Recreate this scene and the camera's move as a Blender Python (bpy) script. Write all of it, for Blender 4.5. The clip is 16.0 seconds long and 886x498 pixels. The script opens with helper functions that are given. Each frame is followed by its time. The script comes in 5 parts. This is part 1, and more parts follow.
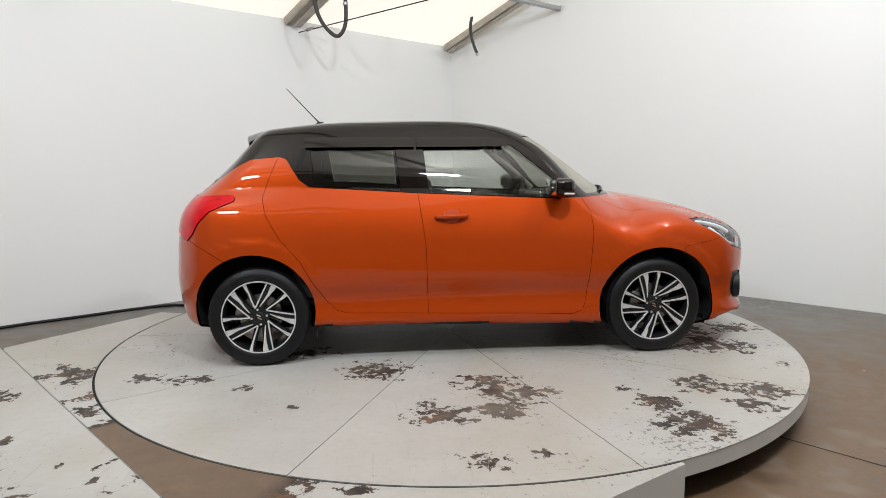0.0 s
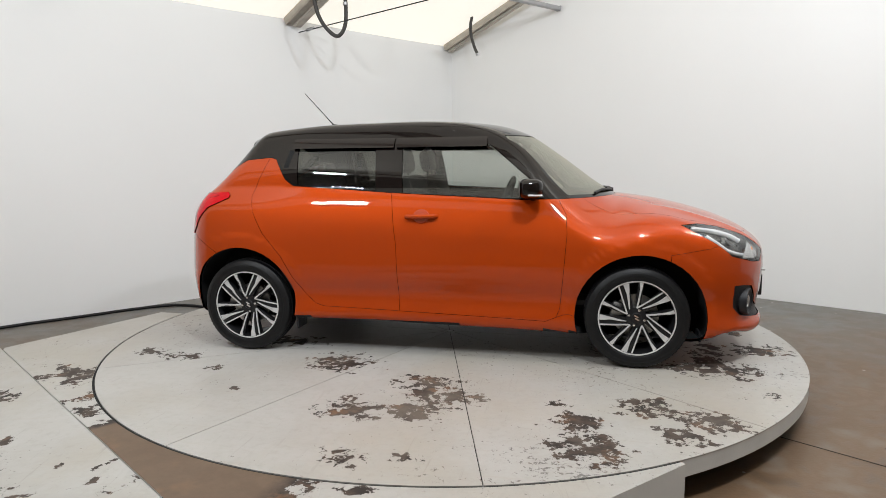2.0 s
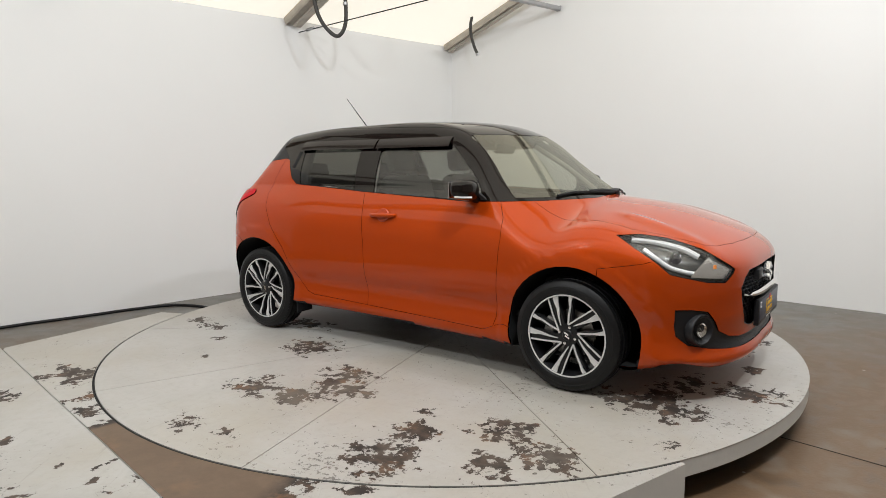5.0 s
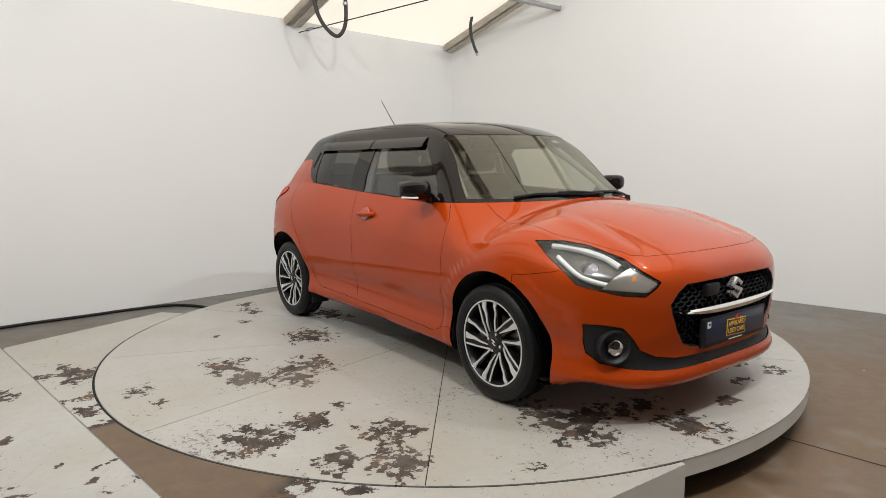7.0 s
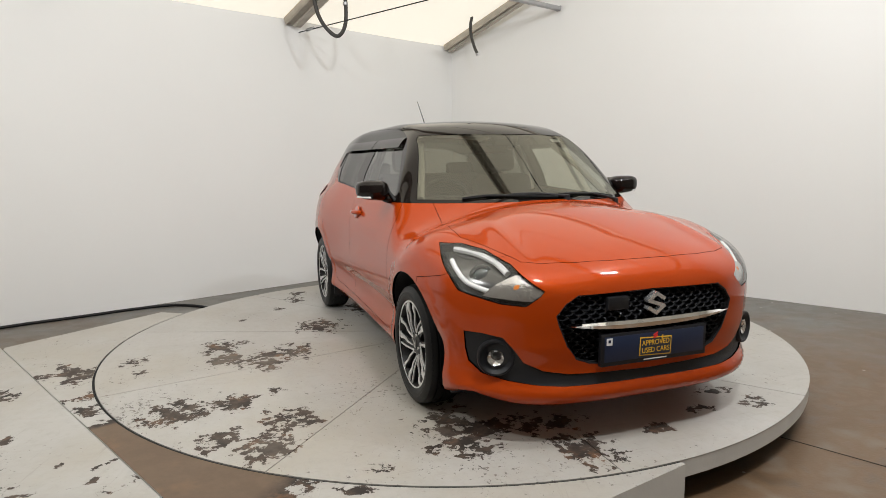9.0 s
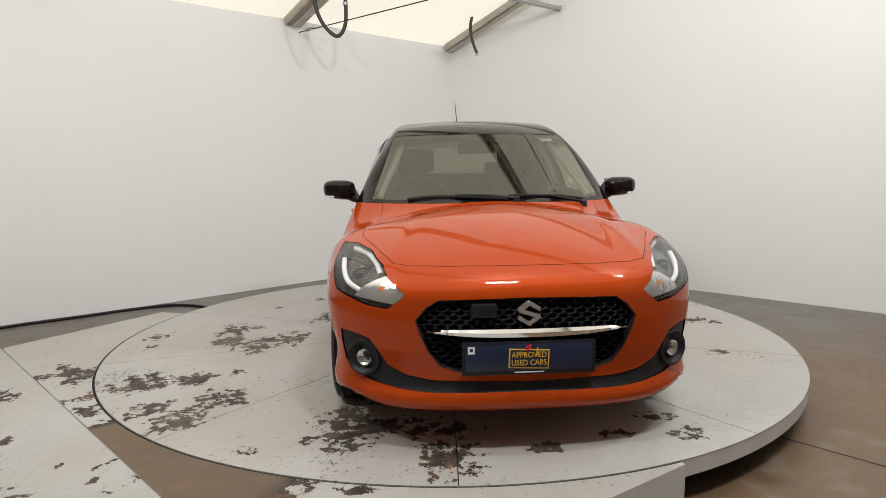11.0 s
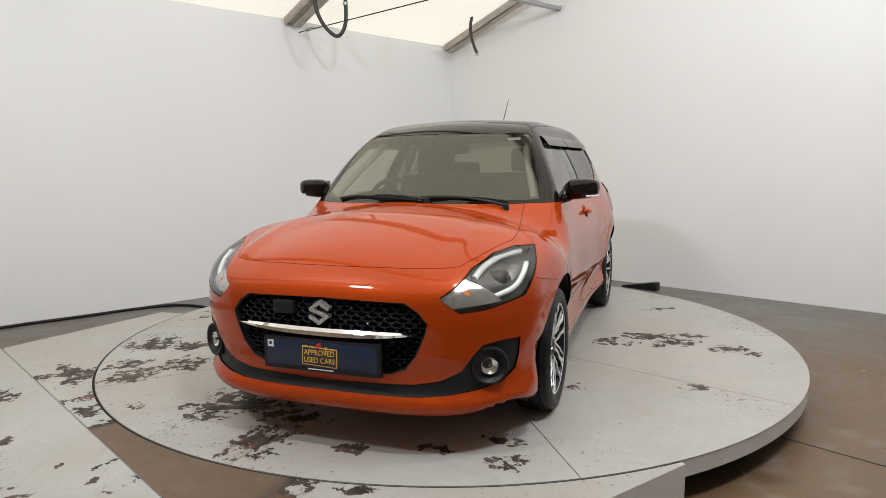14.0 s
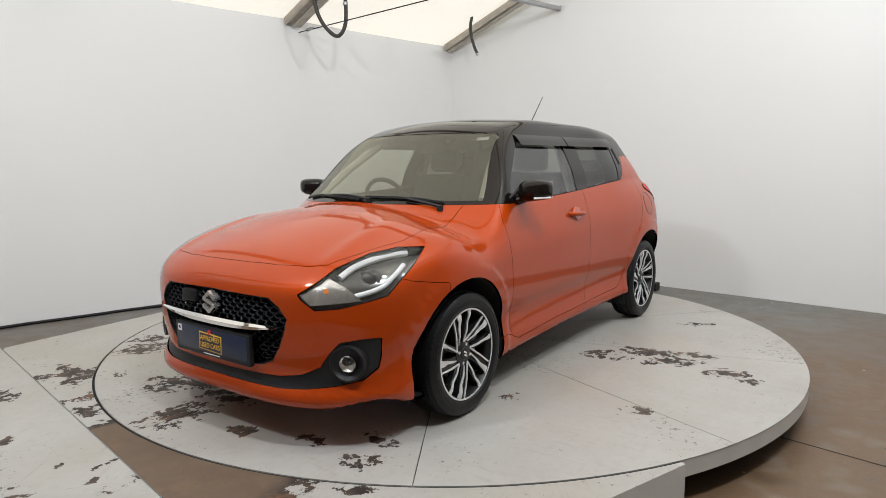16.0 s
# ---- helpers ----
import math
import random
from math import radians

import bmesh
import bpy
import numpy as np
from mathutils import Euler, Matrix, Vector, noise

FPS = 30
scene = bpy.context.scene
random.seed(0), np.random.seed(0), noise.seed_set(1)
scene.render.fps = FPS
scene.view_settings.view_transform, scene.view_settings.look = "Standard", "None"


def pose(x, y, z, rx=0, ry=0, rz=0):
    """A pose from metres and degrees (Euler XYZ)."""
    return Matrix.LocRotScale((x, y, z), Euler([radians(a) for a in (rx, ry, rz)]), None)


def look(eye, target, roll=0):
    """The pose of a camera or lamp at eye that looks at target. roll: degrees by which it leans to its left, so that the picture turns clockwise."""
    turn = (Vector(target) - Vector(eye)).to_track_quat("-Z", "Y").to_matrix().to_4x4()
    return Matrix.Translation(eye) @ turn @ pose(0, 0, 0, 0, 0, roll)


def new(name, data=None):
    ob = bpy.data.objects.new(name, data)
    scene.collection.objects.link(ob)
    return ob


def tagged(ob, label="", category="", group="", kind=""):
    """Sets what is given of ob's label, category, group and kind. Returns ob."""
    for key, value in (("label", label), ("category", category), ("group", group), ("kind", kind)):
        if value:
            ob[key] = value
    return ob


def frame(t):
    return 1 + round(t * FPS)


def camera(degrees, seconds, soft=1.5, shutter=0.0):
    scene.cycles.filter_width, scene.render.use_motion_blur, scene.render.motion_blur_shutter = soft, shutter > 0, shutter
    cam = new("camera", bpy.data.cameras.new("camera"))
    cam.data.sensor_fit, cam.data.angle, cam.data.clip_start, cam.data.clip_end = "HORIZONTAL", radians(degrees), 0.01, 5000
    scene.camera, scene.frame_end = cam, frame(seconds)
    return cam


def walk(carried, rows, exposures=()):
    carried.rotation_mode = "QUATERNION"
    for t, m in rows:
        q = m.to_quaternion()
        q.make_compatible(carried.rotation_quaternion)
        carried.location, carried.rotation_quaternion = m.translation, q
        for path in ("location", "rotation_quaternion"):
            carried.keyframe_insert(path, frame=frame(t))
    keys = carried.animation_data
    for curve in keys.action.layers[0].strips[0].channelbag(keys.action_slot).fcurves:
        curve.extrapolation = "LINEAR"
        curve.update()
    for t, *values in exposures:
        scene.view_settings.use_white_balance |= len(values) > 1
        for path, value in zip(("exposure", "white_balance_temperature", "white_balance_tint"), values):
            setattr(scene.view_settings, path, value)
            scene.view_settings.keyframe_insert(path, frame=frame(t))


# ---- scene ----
cam = camera(69.208, 16.0, soft=0.75)
TOP = 0.20                                   # height of the turntable's top over the floor
EYE = (0.0, -4.5438, 1.3953)
AIM = (EYE[0] - 0.00943938, EYE[1] + 0.99143718, EYE[2] - 0.13024293)
walk(cam, [(0.0, look(EYE, AIM, -0.636)), (16.0, look(EYE, AIM, -0.636))], 
     exposures=[(0.0, 0.33, 6150, 10), (3.0, 0.31, 6200, 10), (7.0, 0.26, 6450, 10), (9.0, 0.24, 6480, 10), (12.5, 0.18, 6420, 10), (16.0, 0.24, 6200, 10)])

# heading of the turntable, degrees, by time
TURN = [(0.0, 5.61), (0.5, 1.55), (1.0, -2.55), (1.5, -6.80), (2.0, -11.0), (2.5, -15.25), (3.0, -19.40), (3.5, -23.5), (4.0, -27.45),
        (6.5, -48.39), (7.0, -52.5), (7.5, -56.53), (8.0, -60.63), (8.5, -64.75), (9.0, -68.84), (11.5, -89.39), (12.0, -93.42),
        (12.5, -97.36), (13.0, -101.15), (13.5, -105.18), (14.0, -109.38), (14.5, -113.49), (15.0, -117.58), (15.5, -121.66), (16.0, -125.71)]
CAR_X, CAR_Y = 0.00986, 0.15341              # the car's place on the turntable

# room: its far corner, and the ways along its two white walls
CORNER = Vector((0.065, 4.785, 0))
ALONG_L, ALONG_R = Vector((-0.7315, -0.6818, 0)), Vector((0.7392, -0.6735, 0))
REACH = 8.8
INTO = Vector((0.6818, -0.7315, 0))          # from the left wall into the room
EAVES, PITCH = 3.035, 0.31                    # ceiling height at the left wall, and its rise


def ceiling_height(p):
    q = Vector((p[0], p[1], 0)) - CORNER
    return EAVES + PITCH * q.dot(INTO) + 0.010 * q.dot(ALONG_L)


# ---- light ----
world = bpy.data.worlds.new("hall_world")
scene.world = world
world.use_nodes = True
world.node_tree.nodes["Background"].inputs[0].default_value = (0.9, 0.95, 1.0, 1)
world.node_tree.nodes["Background"].inputs[1].default_value = 0.05
# emission added to the ceiling cloth to light the hall
CEILING_GLOW = 0.61


def lamp(name, at, target, sx, sy, watts, colour=(0.96, 0.98, 1.0)):
    data = bpy.data.lights.new(name, "AREA")
    data.shape, data.size, data.size_y, data.energy, data.color = "RECTANGLE", sx, sy, watts, colour
    ob = new(name, data)
    ob.matrix_world = look(at, target)
    return ob


LAMPS = [((0.9, -3.6, 4.55), (1.2, 2.0, 0.9), 0.50, 0.12, 93), ((-2.4, -3.3, 3.75), (-1.6, 2.2, 1.1), 0.50, 0.12, 62),
         ((3.3, -2.0, 4.85), (1.6, 3.0, 1.0), 0.50, 0.12, 71)]
for at, target, sx, sy, watts in LAMPS:
    lamp("floodlight_lamp", at, target, sx, sy, watts)


# ---- materials ----
def material(name, colour, rough=0.5, metal=0.0, coat=0.0, vary=0.0, scale=8.0, bump=0.0, bump_scale=60.0, rough_vary=0.0, **more):
    m = bpy.data.materials.new(name)
    m.use_nodes = True
    t = m.node_tree
    b = t.nodes["Principled BSDF"]
    b.inputs["Base Color"].default_value = (*colour, 1)
    b.inputs["Roughness"].default_value, b.inputs["Metallic"].default_value = rough, metal
    b.inputs["Coat Weight"].default_value, b.inputs["Coat Roughness"].default_value = coat, 0.02
    for k, v in more.items():
        b.inputs[k.replace("_", " ")].default_value = v
    if vary or bump or rough_vary:
        co = t.nodes.new("ShaderNodeTexCoord")
    if vary:
        n = t.nodes.new("ShaderNodeTexNoise")
        n.inputs["Scale"].default_value, n.inputs["Detail"].default_value = scale, 8
        t.links.new(co.outputs["Object"], n.inputs["Vector"])
        mix = t.nodes.new("ShaderNodeMix")
        mix.data_type = "RGBA"
        mix.inputs[6].default_value = (*[c * (1 - vary) for c in colour], 1)
        mix.inputs[7].default_value = (*[min(1, c * (1 + vary)) for c in colour], 1)
        t.links.new(n.outputs["Fac"], mix.inputs[0])
        t.links.new(mix.outputs[2], b.inputs["Base Color"])
    if rough_vary:
        n = t.nodes.new("ShaderNodeTexNoise")
        n.inputs["Scale"].default_value, n.inputs["Detail"].default_value = scale * 1.7, 5
        t.links.new(co.outputs["Object"], n.inputs["Vector"])
        r = t.nodes.new("ShaderNodeMapRange")
        r.inputs[3].default_value, r.inputs[4].default_value = rough - rough_vary, rough + rough_vary
        t.links.new(n.outputs["Fac"], r.inputs[0])
        t.links.new(r.outputs[0], b.inputs["Roughness"])
    if bump:
        n = t.nodes.new("ShaderNodeTexNoise")
        n.inputs["Scale"].default_value, n.inputs["Detail"].default_value = bump_scale, 6
        t.links.new(co.outputs["Object"], n.inputs["Vector"])
        k = t.nodes.new("ShaderNodeBump")
        k.inputs["Strength"].default_value, k.inputs["Distance"].default_value = bump, 0.01
        t.links.new(n.outputs["Fac"], k.inputs["Height"])
        t.links.new(k.outputs["Normal"], b.inputs["Normal"])
    return m


def glass(name, tint, boost=0.0, sheen=(0.8, 0.8, 0.8)):
    """A thin pane: tinted see-through with the gloss that the angle gives."""
    m = bpy.data.materials.new(name)
    m.use_nodes = True
    t = m.node_tree
    t.nodes.remove(t.nodes["Principled BSDF"])
    clear, gloss = t.nodes.new("ShaderNodeBsdfTransparent"), t.nodes.new("ShaderNodeBsdfGlossy")
    clear.inputs[0].default_value = (*tint, 1)
    gloss.inputs["Color"].default_value = (*sheen, 1)
    gloss.inputs["Roughness"].default_value = 0.01
    lw, mix = t.nodes.new("ShaderNodeLayerWeight"), t.nodes.new("ShaderNodeMixShader")
    power, f = t.nodes.new("ShaderNodeMath"), t.nodes.new("ShaderNodeMath")
    power.operation, f.operation = "POWER", "MULTIPLY_ADD"
    power.inputs[1].default_value = 4.0
    f.inputs[1].default_value, f.inputs[2].default_value = 0.9, 0.06 + boost
    t.links.new(lw.outputs["Facing"], power.inputs[0]), t.links.new(power.outputs[0], f.inputs[0])
    t.links.new(f.outputs[0], mix.inputs[0])
    t.links.new(clear.outputs[0], mix.inputs[1]), t.links.new(gloss.outputs[0], mix.inputs[2])
    t.links.new(mix.outputs[0], t.nodes["Material Output"].inputs[0])
    return m


def painted_wall():
    m = material("white_wall_paint", (0.80, 0.80, 0.79), 0.62, vary=0.025, scale=0.9, bump=0.10, bump_scale=9, rough_vary=0.08)
    return m


def worn_boards(name, use_wear=True, base=(0.400, 0.391, 0.371)):
    """Painted plywood: scuffs, dust, and bare dark patches where the wear value and a ragged noise meet."""
    m = material(name, base, 0.5)
    t = m.node_tree
    b, link = t.nodes["Principled BSDF"], t.links.new
    co = t.nodes.new("ShaderNodeTexCoord")

    def noise_node(scale, detail=10, rough=0.6, src=None):
        n = t.nodes.new("ShaderNodeTexNoise")
        n.inputs["Scale"].default_value, n.inputs["Detail"].default_value, n.inputs["Roughness"].default_value = scale, detail, rough
        link(src or co.outputs["Object"], n.inputs["Vector"])
        return n.outputs["Fac"]

    def ramp(src, a, c):
        r = t.nodes.new("ShaderNodeMapRange")
        r.inputs[1].default_value, r.inputs[2].default_value = a, c
        link(src, r.inputs[0])
        return r.outputs[0]

    def mixed(fac, a, c):
        x = t.nodes.new("ShaderNodeMix")
        x.data_type = "RGBA"
        link(fac, x.inputs[0])
        for socket, v in ((x.inputs[6], a), (x.inputs[7], c)):
            if isinstance(v, tuple):
                socket.default_value = (*v, 1)
            else:
                link(v, socket)
        return x.outputs[2]

    def maths(op, a, c):
        x = t.nodes.new("ShaderNodeMath")
        x.operation = op
        for socket, v in ((x.inputs[0], a), (x.inputs[1], c)):
            if isinstance(v, (int, float)):
                socket.default_value = v
            else:
                link(v, socket)
        return x.outputs[0]

    paint = mixed(ramp(noise_node(2.2, 6), 0.3, 0.75), tuple(v * 1.06 for v in base), tuple(v * c for v, c in zip(base, (0.90, 0.885, 0.86))))
    stretch = t.nodes.new("ShaderNodeMapping")
    stretch.inputs["Scale"].default_value, stretch.inputs["Rotation"].default_value = (3, 46, 1), (0, 0, 0.35)
    link(co.outputs["Object"], stretch.inputs["Vector"])
    streaks = ramp(noise_node(1.0, 7, 0.6, stretch.outputs[0]), 0.57, 0.78)
    paint = mixed(maths("MULTIPLY", streaks, 0.42), paint, (0.36, 0.31, 0.26))
    stain = maths("MULTIPLY", ramp(noise_node(0.9, 9, 0.68), 0.46, 0.70), 0.75)
    paint = mixed(stain, paint, (0.36, 0.325, 0.265))
    scuff = t.nodes.new("ShaderNodeMapping")
    scuff.inputs["Scale"].default_value, scuff.inputs["Rotation"].default_value = (40, 2.5, 1), (0, 0, 0.9)
    link(co.outputs["Object"], scuff.inputs["Vector"])
    paint = mixed(maths("MULTIPLY", ramp(noise_node(1.0, 8, 0.7, scuff.outputs[0]), 0.60, 0.74), 0.4), paint, (0.20, 0.17, 0.145))
    paint = mixed(maths("MULTIPLY", ramp(noise_node(24, 10, 0.75), 0.50, 0.72), 0.45), paint, tuple(v * c for v, c in zip(base, (0.76, 0.73, 0.68))))
    bare = mixed(ramp(noise_node(9, 10, 0.7), 0.42, 0.78), (0.020, 0.014, 0.011), (0.130, 0.090, 0.064))
    bare = mixed(maths("MULTIPLY", ramp(noise_node(4.5, 7, 0.65), 0.56, 0.72), 0.75), bare, (0.24, 0.10, 0.030))
    bare = mixed(maths("MULTIPLY", ramp(noise_node(2.1, 7, 0.65), 0.50, 0.66), 0.6), bare, (0.16, 0.135, 0.11))
    specks = ramp(maths("ADD", noise_node(38, 6, 0.7), maths("MULTIPLY", noise_node(1.3, 3), 0.5)), 0.915, 0.93)
    if use_wear:
        att = t.nodes.new("ShaderNodeAttribute")
        att.attribute_name = "wear"
        cells = t.nodes.new("ShaderNodeTexVoronoi")
        cells.inputs["Scale"].default_value = 30
        warp = t.nodes.new("ShaderNodeMix")
        warp.data_type = "RGBA"
        warp.inputs[0].default_value = 0.035
        wn = t.nodes.new("ShaderNodeTexNoise")
        wn.inputs["Scale"].default_value, wn.inputs["Detail"].default_value = 40, 5
        link(co.outputs["Object"], wn.inputs["Vector"])
        link(co.outputs["Object"], warp.inputs[6]), link(wn.outputs["Color"], warp.inputs[7])
        link(warp.outputs[2], cells.inputs["Vector"])
        flake = t.nodes.new("ShaderNodeSeparateColor")
        link(cells.outputs["Color"], flake.inputs[0])
        ragged = maths("ADD", maths("MULTIPLY", noise_node(11, 12, 0.74), 1.5), maths("MULTIPLY", att.outputs["Fac"], 0.60))
        ragged = maths("ADD", ragged, maths("MULTIPLY", flake.outputs[0], 0.30))
        bare = mixed(maths("MULTIPLY", ramp(att.outputs["Fac"], 1.05, 1.45), 0.72), bare, (0.160, 0.108, 0.070))
        patch = ramp(ragged, 1.355, 1.365)
        patch = maths("MAXIMUM", patch, maths("MULTIPLY", specks, 0.6))
    else:
        patch = specks
    link(mixed(patch, paint, bare), b.inputs["Base Color"])
    r = t.nodes.new("ShaderNodeMapRange")
    r.inputs[3].default_value, r.inputs[4].default_value = 0.42, 0.7
    link(patch, r.inputs[0])
    link(r.outputs[0], b.inputs["Roughness"])
    k = t.nodes.new("ShaderNodeBump")
    k.inputs["Strength"].default_value, k.inputs["Distance"].default_value = 0.5, 0.004
    link(maths("SUBTRACT", maths("MULTIPLY", noise_node(40), 0.25), patch), k.inputs["Height"])
    link(k.outputs["Normal"], b.inputs["Normal"])
    return m


def concrete():
    m = material("worn_concrete", (0.2, 0.19, 0.175), 0.5)
    t = m.node_tree
    b, link = t.nodes["Principled BSDF"], t.links.new
    co = t.nodes.new("ShaderNodeTexCoord")
    outs = []
    for scale, detail in ((0.45, 5), (5.5, 14), (60, 4)):
        n = t.nodes.new("ShaderNodeTexNoise")
        n.inputs["Scale"].default_value, n.inputs["Detail"].default_value = scale, detail
        link(co.outputs["Object"], n.inputs["Vector"])
        outs.append(n.outputs["Fac"])
    def maths(op, a, c, d=None):
        x = t.nodes.new("ShaderNodeMath")
        x.operation = op
        for socket, v in zip(x.inputs, (a, c) if d is None else (a, c, d)):
            if isinstance(v, (int, float)):
                socket.default_value = v
            else:
                link(v, socket)
        return x.outputs[0]

    def ramp(src, lo, hi, a=0.0, c=1.0):
        r = t.nodes.new("ShaderNodeMapRange")
        for i, v in enumerate((lo, hi, a, c)):
            r.inputs[i + 1].default_value = v
        link(src, r.inputs[0])
        return r.outputs[0]

    def mixed(fac, a, c):
        x = t.nodes.new("ShaderNodeMix")
        x.data_type = "RGBA"
        link(fac, x.inputs[0])
        for socket, v in ((x.inputs[6], a), (x.inputs[7], c)):
            if isinstance(v, tuple):
                socket.default_value = (*v, 1)
            else:
                link(v, socket)
        return x.outputs[2]
    # browner with wheel dirt towards the front of the hall
    sep = t.nodes.new("ShaderNodeSeparateXYZ")
    link(co.outputs["Object"], sep.inputs[0])
    broad = t.nodes.new("ShaderNodeTexNoise")
    broad.inputs["Scale"].default_value, broad.inputs["Detail"].default_value, broad.inputs["Roughness"].default_value = 1.5, 12, 0.68
    link(co.outputs["Object"], broad.inputs["Vector"])
    dirt = ramp(maths("MULTIPLY_ADD", broad.outputs["Fac"], -5.0, sep.outputs[1]), -1.0, -3.0)
    colour = mixed(dirt, (0.150, 0.146, 0.135), (0.135, 0.083, 0.045))
    dust = maths("MULTIPLY", ramp(outs[1], 0.52, 0.70), 0.55)
    colour = mixed(dust, colour, (0.205, 0.185, 0.155))
    oil = maths("MULTIPLY", ramp(outs[1], 0.44, 0.30), 0.6)
    colour = mixed(oil, colour, (0.065, 0.048, 0.034))
    crumb = t.nodes.new("ShaderNodeTexVoronoi")
    crumb.inputs["Scale"].default_value = 9
    link(co.outputs["Object"], crumb.inputs["Vector"])
    pick = t.nodes.new("ShaderNodeSeparateColor")
    link(crumb.outputs["Color"], pick.inputs[0])
    small = maths("LESS_THAN", crumb.outputs["Distance"], 0.09)
    colour = mixed(maths("MULTIPLY", small, maths("GREATER_THAN", pick.outputs[0], 0.90)), colour, (0.40, 0.38, 0.34))
    colour = mixed(maths("MULTIPLY", small, maths("LESS_THAN", pick.outputs[0], 0.10)), colour, (0.02, 0.016, 0.013))
    link(colour, b.inputs["Base Color"])
    link(ramp(outs[1], 0.3, 0.7, 0.34, 0.62), b.inputs["Roughness"])
    k = t.nodes.new("ShaderNodeBump")
    k.inputs["Strength"].default_value, k.inputs["Distance"].default_value = 0.25, 0.004
    link(outs[2], k.inputs["Height"]), link(k.outputs["Normal"], b.inputs["Normal"])
    return m


def glowing_fabric():
    """Stretched cream cloth that glows by added emission, with no lamp behind it."""
    m = material("glowing_cream_cloth", (0.70, 0.665, 0.57), 0.8, vary=0.05, scale=1.2, bump=0.08, bump_scale=5)
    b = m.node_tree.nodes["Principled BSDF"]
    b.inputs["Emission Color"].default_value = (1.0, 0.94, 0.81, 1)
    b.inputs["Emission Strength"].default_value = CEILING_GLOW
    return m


DARK_WALL = material("dark_hall_cladding", (0.29, 0.275, 0.25), 0.7, vary=0.2, scale=2, bump=0.05)
WALL, BOARDS, DECK, CONCRETE, CLOTH = painted_wall(), worn_boards("worn_painted_boards"), worn_boards("worn_deck_boards"), concrete(), glowing_fabric()
RIM_PAINT = material("grey_rim_paint", (0.56, 0.555, 0.53), 0.55, vary=0.12, scale=7, bump=0.1)
BEAM = material("weathered_timber", (0.42, 0.38, 0.32), 0.7, vary=0.35, scale=9, bump=0.3)
BATTEN = material("pale_timber", (0.58, 0.54, 0.47), 0.7, vary=0.3, scale=7, bump=0.3)
STEEL = material("galvanised_steel", (0.42, 0.42, 0.43), 0.42, 0.8, vary=0.2, scale=20)
RUBBER = material("black_rubber", (0.006, 0.006, 0.0065), 0.45, vary=0.3, scale=30, bump=0.1, bump_scale=200, Specular_IOR_Level=0.28)
UNDER = material("dark_under_frame", (0.03, 0.027, 0.025), 0.8, vary=0.3)
ORANGE = material("orange_metallic_paint", (0.395, 0.045, 0.002), 0.46, 0.20, 1.0, Specular_IOR_Level=0.02, Coat_IOR=1.40, vary=0.05, scale=900.0)
GLOSS_BLACK = material("gloss_black_paint", (0.006, 0.004, 0.0035), 0.03, 0.0, 0.0, Specular_IOR_Level=0.34)
TRIM = material("black_plastic_trim", (0.010, 0.010, 0.012), 0.45, Specular_IOR_Level=0.35, bump=0.15, bump_scale=400, rough_vary=0.06)
MATT = material("matt_black_void", (0.006, 0.006, 0.006), 0.9)
CHROME = material("bright_chrome", (0.85, 0.85, 0.86), 0.07, 1.0)
ALLOY = material("machined_alloy", (0.78, 0.78, 0.78), 0.30, 0.6, rough_vary=0.05, scale=60)
DARK_ALLOY = material("black_wheel_enamel", (0.009, 0.009, 0.010), 0.38, 0.0, 0.15, Specular_IOR_Level=0.3)
DISC_STEEL = material("brake_steel", (0.33, 0.32, 0.31), 0.4, 0.9, vary=0.2, scale=40)
RED_LENS = material("red_lamp_lens", (0.50, 0.002, 0.007), 0.07, 0.0, 0.0, Specular_IOR_Level=0.15, vary=0.35, scale=26.0)
DARK_RED = material("dark_red_lens", (0.16, 0.001, 0.003), 0.2)
AMBER = material("amber_lamp", (0.85, 0.27, 0.05), 0.25, 0.0, 0.5)
LAMP_GREY = material("smoked_chrome", (0.11, 0.11, 0.105), 0.22, 0.6)
RIBBED = material("ribbed_chrome", (0.90, 0.90, 0.89), 0.12, 0.9, vary=0.35, scale=38, bump=0.6, bump_scale=26)
HOSE = material("dusty_hose_rubber", (0.045, 0.042, 0.038), 0.6, vary=0.35, scale=25, bump=0.15)
EMBLEM = material("satin_emblem", (0.80, 0.80, 0.80), 0.20, 0.85)
LED_WHITE = material("white_light_guide", (0.85, 0.86, 0.86), 0.25, 0.0, 0.5)
CLEAR, WINDSCREEN, TINTED = glass("clear_lens", (0.95, 0.95, 0.95)), glass("windscreen_glass", (0.58, 0.59, 0.52), boost=0.10, sheen=(0.74, 0.735, 0.65)), glass("tinted_glass", (0.27, 0.275, 0.25))
SIDE_GLASS = glass("side_glass", (0.70, 0.73, 0.70), boost=0.03)
SEAT = material("dark_seat_cloth", (0.028, 0.027, 0.027), 0.85, vary=0.3, scale=40, bump=0.3, bump_scale=300)
CABIN = material("dark_cabin_plastic", (0.022, 0.021, 0.021), 0.6, bump=0.2, bump_scale=300)
HEADLINER = material("pale_headliner", (0.42, 0.40, 0.37), 0.9, vary=0.05)
PLATE_BLUE = material("navy_plate", (0.011, 0.020, 0.052), 0.35, 0, 0.1, rough_vary=0.05)
YELLOW = material("yellow_print", (0.80, 0.46, 0.03), 0.5)
RED_PRINT = material("red_print", (0.72, 0.03, 0.03), 0.5)
WHITE_PRINT = material("white_print", (0.82, 0.82, 0.82), 0.5)


